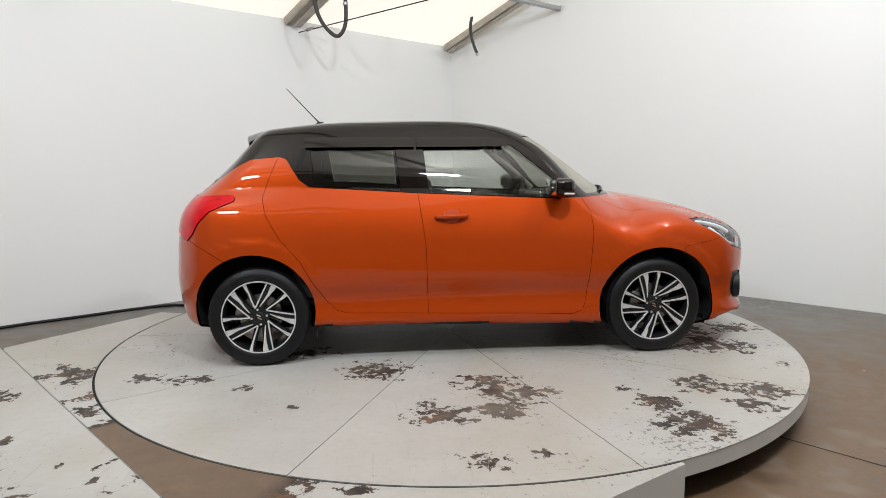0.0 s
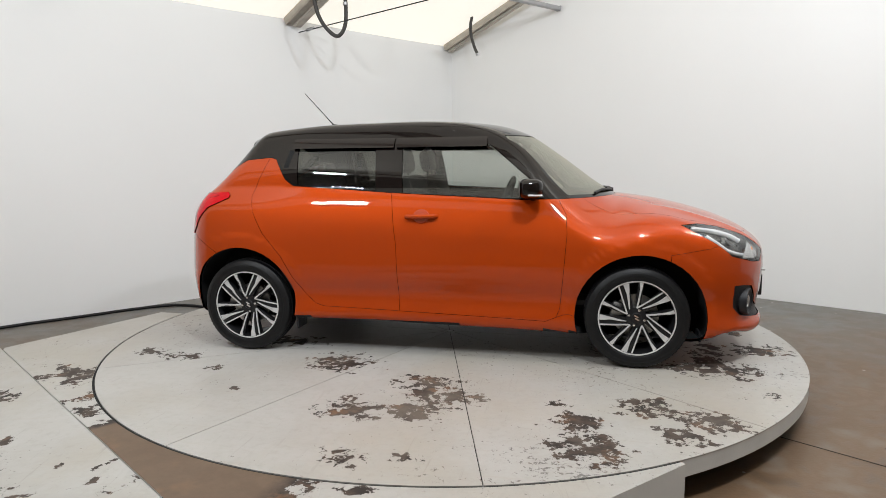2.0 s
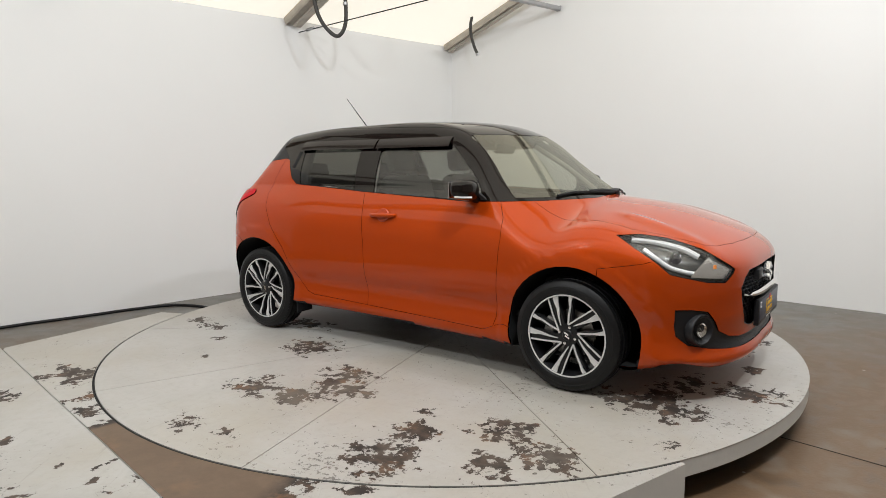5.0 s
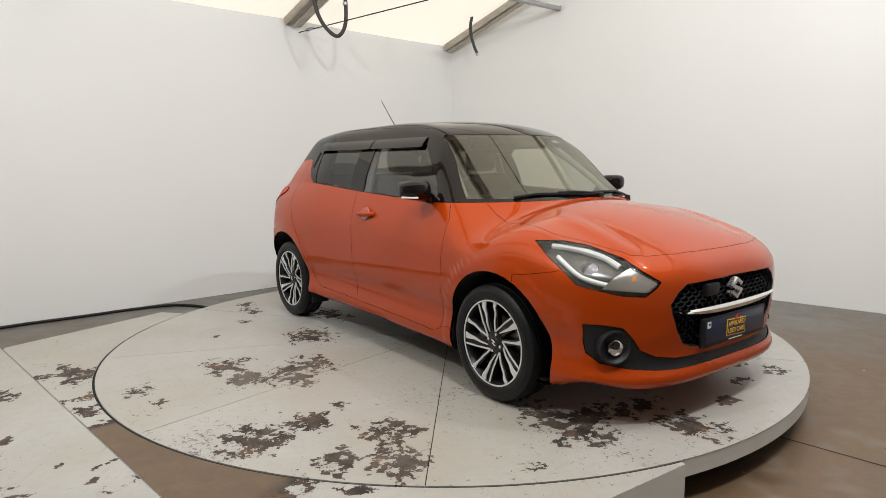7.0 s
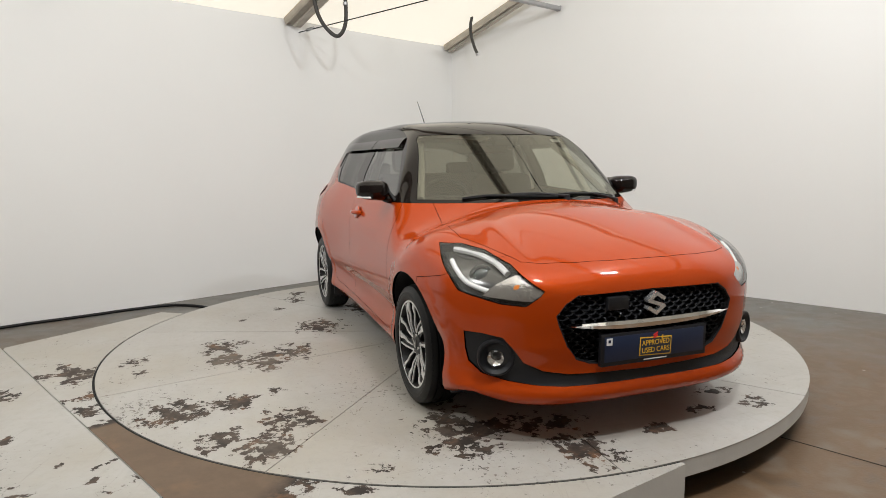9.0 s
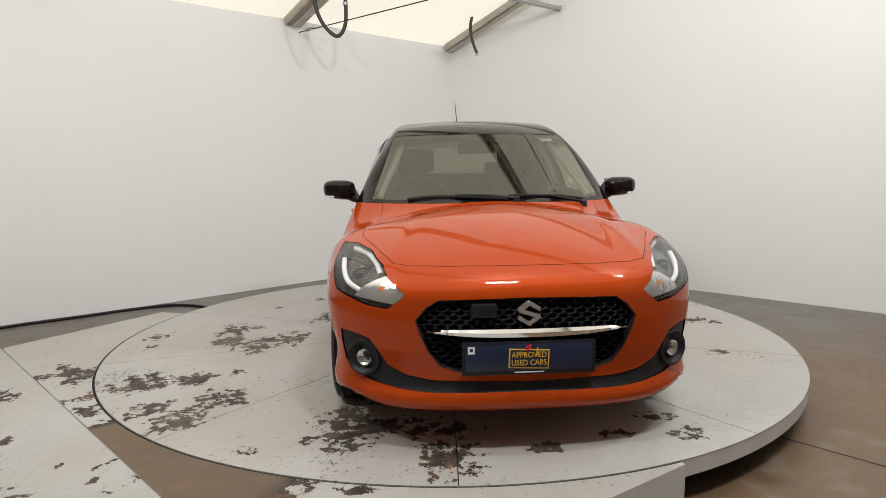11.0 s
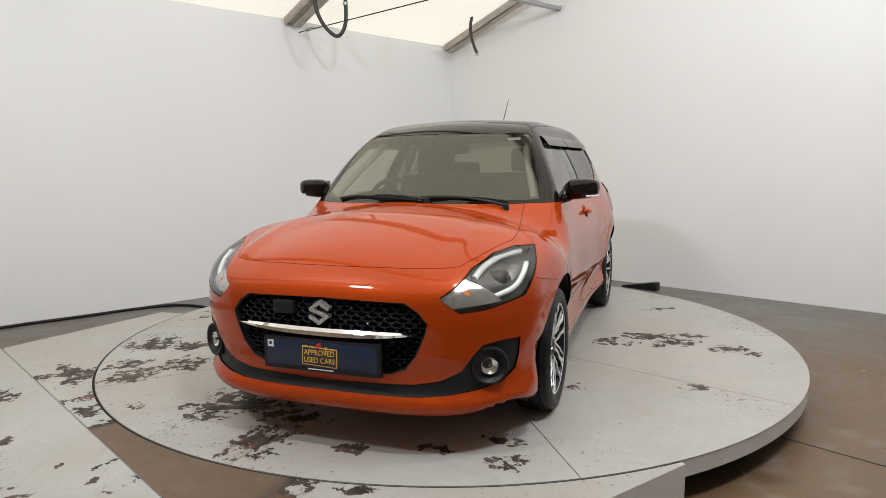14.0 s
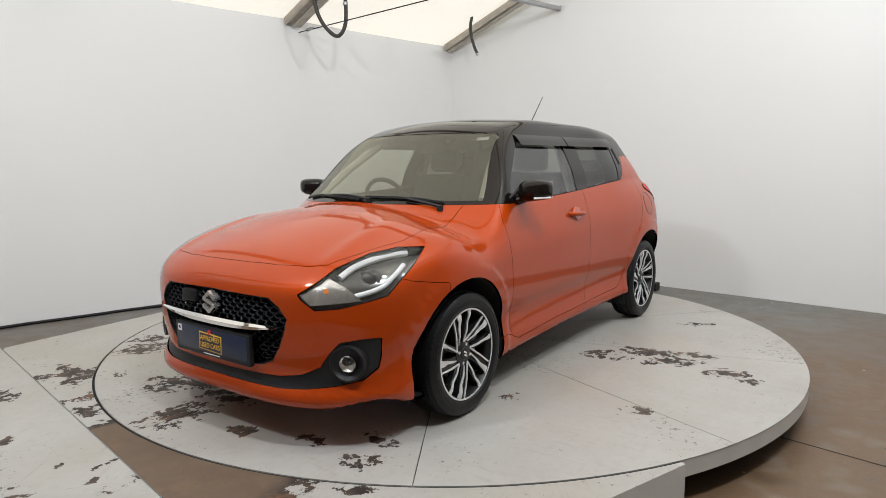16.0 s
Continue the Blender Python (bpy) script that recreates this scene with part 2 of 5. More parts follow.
# ---- mesh helpers ----
def mesh(name, verts, faces, mat, smooth_shade=False):
    me = bpy.data.meshes.new(name)
    me.from_pydata([tuple(map(float, v)) for v in verts], [], faces)
    me.materials.append(mat)
    if smooth_shade:
        me.polygons.foreach_set("use_smooth", [True] * len(me.polygons))
    me.update()
    return me


def part(name, bm, mat, parent=None, label="", shade=True, angle=0.6):
    """Link a bmesh as one mesh object, under a thing where one is given."""
    bmesh.ops.recalc_face_normals(bm, faces=bm.faces)
    me = bpy.data.meshes.new(name)
    for e in bm.edges:
        if len(e.link_faces) == 2 and e.calc_face_angle(0) > angle:
            e.smooth = False
    for f in bm.faces:
        f.smooth = shade
    bm.to_mesh(me)
    bm.free()
    me.materials.append(mat)
    ob = new(name, me)
    if parent:
        ob.parent = parent
    return tagged(ob, label)


def thing(name, label, category, group="", kind=""):
    return tagged(new(name), label, category, group, kind)


def box(sx, sy, sz, m=None, bevel=0.0, bm=None):
    bm = bm or bmesh.new()
    made = bmesh.ops.create_cube(bm, size=1, matrix=(m or Matrix()) @ Matrix.Diagonal((sx, sy, sz, 1)))["verts"]
    if bevel:
        edges = list({e for v in made for e in v.link_edges})
        bmesh.ops.bevel(bm, geom=edges, offset=bevel, segments=2, affect="EDGES", profile=0.5)
    return bm


def prism(points, z0, z1, bm=None):
    """A flat outline (x, y) raised from z0 to z1; z1 may be a function of the point."""
    bm = bm or bmesh.new()
    top = [bm.verts.new((x, y, z1((x, y)) if callable(z1) else z1)) for x, y in points]
    low = [bm.verts.new((x, y, z0((x, y)) if callable(z0) else z0)) for x, y in points]
    n = len(points)
    bm.faces.new(top), bm.faces.new(low[::-1])
    for i in range(n):
        bm.faces.new((low[i], low[(i + 1) % n], top[(i + 1) % n], top[i]))
    return bm


def lathe(profile, steps=48, axis="Y", bm=None, m=None, closed=True):
    """Turn (radius, along) points about the axis through the origin."""
    bm = bm or bmesh.new()
    rings = []
    for i in range(steps):
        a = 2 * math.pi * i / steps
        ring = []
        for r, h in profile:
            v = {"Y": (r * math.cos(a), h, r * math.sin(a)), "Z": (r * math.cos(a), r * math.sin(a), h), "X": (h, r * math.cos(a), r * math.sin(a))}[axis]
            ring.append(bm.verts.new(m @ Vector(v) if m else v))
        rings.append(ring)
    n = len(profile)
    for i in range(steps):
        a, b = rings[i], rings[(i + 1) % steps]
        for j in range(n if closed else n - 1):
            k = (j + 1) % n
            bm.faces.new((a[j], a[k], b[k], b[j]))
    return bm


def tube(points, radius, sides=8, bm=None, taper=1.0):
    """A round bar along points."""
    bm = bm or bmesh.new()
    pts = [Vector(p) for p in points]
    rings, last = [], None
    for i, p in enumerate(pts):
        d = (pts[min(i + 1, len(pts) - 1)] - pts[max(i - 1, 0)]).normalized()
        side = d.orthogonal().normalized() if last is None else (last - d * last.dot(d)).normalized()
        last = side
        up = d.cross(side)
        r = radius * (1 + (taper - 1) * i / (len(pts) - 1))
        rings.append([bm.verts.new(p + (side * math.cos(2 * math.pi * k / sides) + up * math.sin(2 * math.pi * k / sides)) * r) for k in range(sides)])
    for a, b in zip(rings, rings[1:]):
        for k in range(sides):
            bm.faces.new((a[k], a[(k + 1) % sides], b[(k + 1) % sides], b[k]))
    bm.faces.new(rings[0][::-1]), bm.faces.new(rings[-1])
    return bm


def bend(points, n=8):
    """A smooth line through points."""
    p = [Vector(q) for q in points]
    p = [2 * p[0] - p[1], *p, 2 * p[-1] - p[-2]]
    out = []
    for i in range(1, len(p) - 2):
        for k in range(n):
            t = k / n
            out.append(0.5 * ((2 * p[i]) + (p[i + 1] - p[i - 1]) * t + (2 * p[i - 1] - 5 * p[i] + 4 * p[i + 1] - p[i + 2]) * t * t + (3 * p[i] - p[i - 1] - 3 * p[i + 1] + p[i + 2]) * t ** 3))
    return [*out, p[-2]]


# ---- the hall ----
def room():
    k, l, r = CORNER, CORNER + ALONG_L * REACH, CORNER + ALONG_R * REACH
    far = CORNER + (ALONG_L + ALONG_R) * REACH
    thick = 0.15
    out_l, out_r = -INTO * thick, Vector((0.6735, 0.7392, 0)) * thick
    floor = prism([(p + q).xy for p, q in ((k, out_l + out_r), (l, out_l - out_r), (far, -out_l - out_r), (r, out_r - out_l))], -0.15, 0.0)
    tagged(part("floor", floor, CONCRETE, shade=False), "worn grey-brown concrete floor with dirt", "floor", kind="structure")

    def wall(name, a, b, out, label, mat=WALL):
        bm = prism([a.xy, b.xy, (b + out).xy, (a + out).xy], 0.0, lambda p: ceiling_height(p) + 0.02)
        tagged(part(name, bm, mat, shade=False), label, "wall", kind="structure")
    wall("wall_left", k - ALONG_L * 0.16, l, out_l, "plain white painted wall")
    wall("wall_right", k, r, out_r, "plain white painted wall with a pitched top")
    wall("wall_behind_left", l, far, -out_r, "dark clad hall wall", DARK_WALL)
    wall("wall_behind_right", far, r, -out_l, "dark clad hall wall", DARK_WALL)
    # ceiling cloth, sagging a little between the rafters
    n, m = 40, 24
    verts, faces = [], []
    for i in range(n + 1):
        for j in range(m + 1):
            p = k + ALONG_L * REACH * i / n + ALONG_R * REACH * j / m
            sag = 0.012 * math.sin(math.pi * ((REACH * i / n) % 2.5) / 2.5)
            verts.append((p.x, p.y, ceiling_height(p) - sag))
    for i in range(n):
        for j in range(m):
            q = i * (m + 1) + j
            faces.append((q, q + m + 1, q + m + 2, q + 1))
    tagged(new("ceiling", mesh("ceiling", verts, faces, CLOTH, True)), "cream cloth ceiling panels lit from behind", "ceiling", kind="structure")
    # rafters up the slope
    for off, wide in ((0.105, 0.13), (2.52, 0.21), (5.0, 0.21), (7.5, 0.21)):
        a = k + ALONG_L * off + INTO * 0.02
        b = a + INTO * (REACH - 0.15)
        a, b = Vector((*a.xy, ceiling_height(a) - 0.030)), Vector((*b.xy, ceiling_height(b) - 0.030))
        d = (b - a)
        m = Matrix.Translation((a + b) / 2) @ d.to_track_quat("X", "Z").to_matrix().to_4x4()
        beam = part("rafter", box(d.length, wide, 0.085, m, 0.006), BEAM)
        part("batten", box(d.length - 0.02, wide * 0.42, 0.03, m @ pose(0, wide * 0.20, -0.057), 0.004), BATTEN, beam, "paler timber batten")
        part("packing_strip", box(d.length - 0.03, 0.02, 0.012, m @ pose(0, -wide * 0.42, -0.048)), BEAM, beam)
        tagged(beam, "weathered grey timber rafter under the cloth ceiling", "rafter", "ceiling rafters")
    # floor joints
    for a, b in (((1.40, -1.12), (3.7, -3.53)),):
        d = Vector(b) - Vector(a)
        mid = (Vector(a) + Vector(b)) / 2
        bm = box(d.length, 0.004, 0.003, pose(mid.x, mid.y, 0.001, 0, 0, math.degrees(math.atan2(d.y, d.x))))
        tagged(part("floor_joint", bm, UNDER, shade=False), "dark saw-cut joint in the concrete", "joint", kind="structure")


def overhead_bits():
    hose = thing("hanging_hose", "black rubber hose hanging in a loop from a rafter", "hose")
    part("hose", tube(bend([(-1.44, 2.6, 3.55), (-1.41, 2.6, 3.13), (-1.33, 2.6, 2.91), (-1.19, 2.6, 2.78), (-1.10, 2.6, 2.87), (-1.08, 2.6, 3.08), (-1.11, 2.6, 3.55)], 10), 0.021, 10), HOSE, hose)
    part("collar", tube([(-1.085, 2.6, 3.13), (-1.083, 2.6, 3.10)], 0.027, 10), STEEL, hose)
    wire = thing("bracing_wire", "thin steel bracing wire with a turnbuckle at the wall", "wire")
    part("wire", tube([(-1.73, 3.15, 2.93), (-0.16, 1.6, 2.90), (0.48, 0.6, 2.79), (3.0, -2.6, 2.6)], 0.006, 6), RUBBER, wire)
    part("turnbuckle", tube([(-1.60, 3.04, 2.935), (-1.50, 2.93, 2.935)], 0.018, 8), STEEL, wire)
    part("anchor", box(0.05, 0.05, 0.05, pose(-1.755, 3.17, 2.93, 0, 0, 43), 0.006), STEEL, wire)
    strap = thing("hanging_strap", "short black strap hanging from the rafter", "strap")
    part("strap", tube(bend([(0.33, 4.0, 3.30), (0.305, 4.0, 3.18), (0.31, 4.0, 3.05), (0.35, 4.0, 2.90), (0.39, 4.0, 2.81)], 6), 0.019, 8), HOSE, strap)
    part("ferrule", tube([(0.388, 4.0, 2.815), (0.396, 4.0, 2.79)], 0.022, 8), STEEL, strap)
    a, b = Vector((1.36, 3.565, 3.255)), Vector((0.55, 3.17, 3.335))
    m = Matrix.Translation((a + b) / 2) @ (b - a).to_track_quat("X", "Z").to_matrix().to_4x4()
    bar = thing("steel_bracket", "grey steel channel bracket under the ceiling by the wall", "bracket")
    part("channel", box((b - a).length, 0.07, 0.045, m, 0.004), STEEL, bar)
    part("end_plate", box(0.012, 0.085, 0.06, Matrix.Translation(a) @ m.to_3x3().to_4x4(), 0.003), STEEL, bar)
    cable = thing("floor_cable", "thick black cable lying along the foot of the wall", "cable")
    part("cable", tube(bend([(-5.2, -0.22, 0.014), (-3.97, 0.93, 0.014), (-3.76, 1.12, 0.014), (-3.44, 1.37, 0.014), (-3.15, 1.62, 0.014), (-2.89, 1.79, 0.014), (-2.72, 1.81, 0.014), (-2.50, 1.74, 0.014), (-2.3, 1.6, 0.014)], 8), 0.014, 8), RUBBER, cable)
    wedge = thing("black_wedge", "small black wedge standing on the floor by the wall", "wedge")
    bm = bmesh.new()
    d, n = Vector((0.23, -0.21, 0)).normalized(), Vector((0.67, 0.74, 0)).normalized()
    base = Vector((1.95, 2.62, 0))
    quads = [[bm.verts.new(base + n * o + d * u + Vector((0, 0, z))) for u, z in ((0, 0.003), (0.40, 0.003), (0.40, 0.085), (0.37, 0.09), (0.0, 0.02))] for o in (0.0, 0.10)]
    bm.faces.new(quads[0]), bm.faces.new(quads[1][::-1])
    for i in range(5):
        bm.faces.new((quads[0][i], quads[1][i], quads[1][(i + 1) % 5], quads[0][(i + 1) % 5]))
    part("block", bm, RUBBER, wedge, shade=False)
    for at, target, sx, sy, watts in LAMPS:
        light = thing("floodlight", "white flat floodlight hung under the ceiling", "floodlight", "floodlights")
        m = look(at, target)
        part("housing", box(sx + 0.08, sy + 0.08, 0.06, m @ pose(0, 0, 0.045), 0.008), STEEL, light)
        top = m @ Vector((0, 0, 0.07))
        part("hanger", tube([top, (top.x, top.y, ceiling_height(top) + 0.01)], 0.012, 8), STEEL, light)


# ---- turntable and deck ----
RADIUS = 2.272
# bare patches of the turntable: centre, half sizes, heading at which they lie level
PATCHES = [(-0.52, -0.84, 0.20, 0.15, 6), (0.09, -1.12, 0.16, 0.11, 6), (0.21, -1.31, 0.18, 0.13, 6), (0.11, -1.54, 0.14, 0.11, 6), (-0.18, -1.57, 0.14, 0.11, 6),
           (-0.06, -2.07, 0.08, 0.07, 6), (0.19, -2.03, 0.05, 0.03, 6), (0.79, -1.32, 0.05, 0.05, 6), (0.90, -1.53, 0.10, 0.10, 6), (0.92, -1.79, 0.13, 0.14, 6)]
PATCHES += [(1.21, -1.28, 0.12, 0.13, 6), (1.49, -1.42, 0.15, 0.11, 6), (1.35, -1.63, 0.11, 0.10, 6), (-1.84, -0.83, 0.09, 0.07, 6), (-1.58, -0.89, 0.16, 0.06, 6),
            (-1.02, -0.43, 0.22, 0.10, 6), (1.67, -0.61, 0.26, 0.14, 6), (-0.26, -1.42, 0.04, 0.04, 6), (-0.94, -1.39, 0.03, 0.03, 6), (-1.24, -1.07, 0.05, 0.05, 6)]
PATCHES_FRONT = [(-0.27, 1.36, 0.15, 0.08, -97), (-0.16, 1.55, 0.12, 0.07, -97), (-0.38, 1.66, 0.10, 0.05, -97), (-0.14, 1.87, 0.06, 0.07, -97), (0.73, 1.64, 0.06, 0.06, -97), (2.02, -0.19, 0.12, 0.15, -97),
                 (1.68, -0.43, 0.19, 0.10, -97), (1.75, -0.19, 0.16, 0.07, -97), (1.98, 0.25, 0.07, 0.05, -97), (1.86, 0.58, 0.06, 0.05, -97), (1.68, 0.83, 0.07, 0.06, -97),
                 (1.89, 0.90, 0.07, 0.06, -97), (0.98, -1.82, 0.12, 0.12, -97), (1.90, -1.03, 0.04, 0.04, -97)]

# bare patches along the side that turns up last
PATCHES_LATE = [(-0.06, 1.12, 0.11, 0.07, -122), (-0.05, 1.26, 0.06, 0.05, -122), (-0.2, 1.29, 0.06, 0.05, -122), (-0.07, 1.45, 0.07, 0.04, -122), (-0.2, 1.53, 0.08, 0.05, -122), (-0.2, 1.63, 0.08, 0.06, -122), (-0.06, 1.78, 0.05, 0.05, -122), (-0.09, 1.88, 0.12, 0.07, -122), (-0.03, 2.01, 0.05, 0.05, -122), (-1.17, 1.42, 0.1, 0.05, -122), (0.92, 1.03, 0.05, 0.05, -122)]


def wear_at(x, y, patches):
    w = np.zeros_like(x)
    for px, py, rx, ry, turn in patches:
        a = radians(turn)
        dx, dy = x - px, y - py
        u, v = math.cos(a) * dx - math.sin(a) * dy, math.sin(a) * dx + math.cos(a) * dy
        w = np.maximum(w, np.exp(-0.40 * ((u / rx) ** 2 + (v / ry) ** 2) ** 1.0))
    return w


def worn_mesh(name, verts, faces, mat, patches, band=False):
    me = mesh(name, verts, faces, mat)
    v = np.array(verts)
    w = wear_at(v[:, 0], v[:, 1], patches)
    if band:
        w = np.maximum(w, bare_band(v[:, 0], v[:, 1]))
    me.attributes.new("wear", "FLOAT", "POINT").data.foreach_set("value", w)
    return me


def turntable():
    table = thing("turntable", "round white painted turntable with worn brown patches", "turntable")
    gap = 0.0022
    seams = [-4 + 36 * k for k in range(10)]
    hub = 0.03
    for a0 in seams:
        verts, faces = [], []
        na, nr = 26, 44
        for i in range(nr + 1):
            r = hub + gap + (RADIUS - hub - gap) * i / nr
            da = math.asin(gap / r)
            for j in range(na + 1):
                a = radians(a0) + da + (radians(36) - 2 * da) * j / na
                verts.append((r * math.cos(a), r * math.sin(a), TOP))
        for i in range(nr):
            for j in range(na):
                q = i * (na + 1) + j
                faces.append((q, q + na + 1, q + na + 2, q + 1))
        # edges turned down into the joints
        ring = [j for j in range(na + 1)] + [i * (na + 1) + na for i in range(1, nr + 1)] + [nr * (na + 1) + j for j in range(na - 1, -1, -1)] + [i * (na + 1) for i in range(nr - 1, 0, -1)]
        n0 = len(verts)
        verts += [(verts[q][0], verts[q][1], TOP - 0.005) for q in ring]
        for i in range(len(ring)):
            j = (i + 1) % len(ring)
            faces.append((ring[j], ring[i], n0 + i, n0 + j))
        panel = new("panel", worn_mesh("panel", verts, faces, BOARDS, PATCHES + PATCHES_FRONT + PATCHES_LATE))
        panel.parent = table
    part("hub_plate", lathe([(0.0001, TOP), (hub - 0.004, TOP), (hub - 0.004, TOP - 0.016), (0.0001, TOP - 0.016)], 64, "Z", closed=False), RIM_PAINT, table, shade=False)
    part("sub_deck", lathe([(0.0001, TOP - 0.015), (RADIUS - 0.01, TOP - 0.015), (RADIUS - 0.01, TOP - 0.075), (0.0001, TOP - 0.075)], 128, "Z", closed=False), UNDER, table, shade=False)
    part("rim_band", lathe([(RADIUS - 0.001, TOP - 0.0055), (RADIUS - 0.001, TOP - 0.078), (RADIUS - 0.0095, TOP - 0.078), (RADIUS - 0.0095, TOP - 0.0055)], 160, "Z"), RIM_PAINT, table, "pale grey rim band", angle=0.9)
    part("drum", lathe([(0.9, TOP - 0.07), (0.9, 0.003), (0.0001, 0.003), (0.0001, TOP - 0.07)], 64, "Z", closed=False), UNDER, table)
    for k in range(8):
        a = 2 * math.pi * k / 8
        part("caster", lathe([(0.045, -0.018), (0.06, -0.012), (0.06, 0.012), (0.045, 0.018)], 20, "X", m=pose(1.7 * math.cos(a), 1.7 * math.sin(a), 0.062, 0, 0, math.degrees(a))), UNDER, table)
    return table


DECK_PATCHES = [(-2.13, -0.95, 0.10, 0.17, 0), (-2.27, -0.86, 0.16, 0.07, 40), (-2.36, -0.98, 0.07, 0.05, 0), (-1.93, -1.33, 0.06, 0.10, 40), (-1.80, -1.50, 0.10, 0.06, 40), (-0.35, -2.30, 0.10, 0.03, 0)]
RAMP_PATCHES = [(-1.436, -2.095, 0.12, 0.017, -60), (-1.215, -2.185, 0.05, 0.035, -40), (-1.285, -2.25, 0.05, 0.03, 0), (-1.384, -2.195, 0.03, 0.02, 0), (-2.37, -1.27, 0.07, 0.05, 30), (-2.45, -1.20, 0.06, 0.06, 0),
                (-1.65, -2.27, 0.06, 0.03, 10), (-1.74, -2.22, 0.04, 0.03, 0), (-2.03, -1.80, 0.04, 0.04, 0), (-1.62, -2.05, 0.02, 0.02, 0)]


def bare_band(x, y):
    """The stretch of deck by the seam where the paint has gone from edge to edge."""
    a = np.degrees(np.arctan2(y, x))
    return 1.9 * step(-137.0, -132.0, a) * step(-97.0, -112.0, a)


def deck():
    """Fixed boards that wrap the near left side of the turntable, level with it, and a drive-on board beside them."""
    d = thing("deck", "fixed white painted deck with bare brown wood", "deck")
    inner = RADIUS + 0.014
    back = Vector((-2.20, 1.03))                     # where the back edge meets the turntable
    corner = Vector((-3.02, -0.365))
    toe = Vector((-1.049, -2.348))                   # on the seam towards the camera
    a0, a1 = math.atan2(0.62, -2.18), math.atan2(-2.099, 0.931) + 2 * math.pi
    n, m = 150, 26
    verts, faces = [], []

    def outer(a):
        """Where a ray from the turntable's axis leaves the boards."""
        best = 9.0
        o = Vector((math.cos(a), math.sin(a)))
        seam = (toe - corner).normalized()
        lines = [(corner, (Vector((-2.312, 0.846)) - corner)), (corner, seam), (Vector((0.571, -2.367)), Vector((0.335, 0.238)))]
        for p, e in lines:
            det = o.x * -e.y + o.y * e.x
            if abs(det) > 1e-6:
                r = (p.x * -e.y + p.y * e.x) / det
                if r > 0:
                    best = min(best, r)
        return max(best, inner + 0.004)
    for i in range(n + 1):
        a = a0 + (a1 - a0) * i / n
        ro = outer(a)
        for j in range(m + 1):
            r = inner + (ro - inner) * j / m
            verts.append((r * math.cos(a), r * math.sin(a), TOP))
    for i in range(n):
        for j in range(m):
            q = i * (m + 1) + j
            faces.append((q, q + m + 1, q + m + 2, q + 1))
    ring = [i * (m + 1) + m for i in range(n + 1)] + [n * (m + 1) + j for j in range(m - 1, -1, -1)] + [i * (m + 1) for i in range(n - 1, -1, -1)] + [j for j in range(1, m)]
    n0 = len(verts)
    verts += [(verts[q][0], verts[q][1], 0.0) for q in ring]
    for i in range(len(ring)):
        j = (i + 1) % len(ring)
        faces.append((ring[i], ring[j], n0 + j, n0 + i))
    top = new("deck_board", worn_mesh("deck_board", verts[:n0], faces[:n * m], DECK, DECK_PATCHES, band=True))
    top.parent = d
    edge = new("edge_board", mesh("edge_board", verts, faces[n * m:], RIM_PAINT))
    edge.parent = d
    # black strip in place of the shade down in the gap round the turntable
    verts, faces = [], []
    for i in range(n + 1):
        a = a0 + (a1 - a0) * i / n
        verts += [(q * math.cos(a), q * math.sin(a), z) for q, z in ((RADIUS + 0.0015, TOP - 0.004), (inner - 0.0005, TOP - 0.004), (inner - 0.0005, TOP - 0.03), (RADIUS + 0.0015, TOP - 0.03))]
    for i in range(n):
        faces += [(4 * i + k, 4 * i + (k + 1) % 4, 4 * i + 4 + (k + 1) % 4, 4 * i + 4 + k) for k in range(4)]
    strip = tagged(new("gap_strip", mesh("gap_strip", verts, faces, MATT)), "dark dirty gap strip")
    strip.parent = d
    # drive-on board, falling gently away from the seam
    r = thing("drive_on_ramp", "white painted wooden drive-on ramp with scuffs", "ramp")
    e = (toe - corner).normalized()
    away = Vector((-e.y, e.x)) * (1 if Vector((-e.y, e.x)).dot(corner) > 0 else -1)
    verts, faces = [], []
    nu, nv = 200, 100
    for i in range(nu + 1):
        for j in range(nv + 1):
            p = corner + e * (-0.02 + 4.4 * i / nu) + away * (0.006 + 2.2 * j / nv)
            verts.append((p.x, p.y, TOP - 0.19 * j / nv))
    for i in range(nu):
        for j in range(nv):
            q = i * (nv + 1) + j
            faces.append((q, q + 1, q + nv + 2, q + nv + 1))
    ring = [j for j in range(nv + 1)] + [i * (nv + 1) + nv for i in range(1, nu + 1)] + [nu * (nv + 1) + j for j in range(nv - 1, -1, -1)] + [i * (nv + 1) for i in range(nu - 1, 0, -1)]
    n0 = len(verts)
    verts += [(verts[q][0], verts[q][1], 0.0) for q in ring]
    for i in range(len(ring)):
        j = (i + 1) % len(ring)
        faces.append((ring[j], ring[i], n0 + i, n0 + j))
    ramp = new("ramp_board", worn_mesh("ramp_board", verts[:n0], faces[:nu * nv], DECK, RAMP_PATCHES))
    ramp.parent = r
    edge = new("edge_board", mesh("edge_board", verts, faces[nu * nv:], RIM_PAINT))
    edge.parent = r


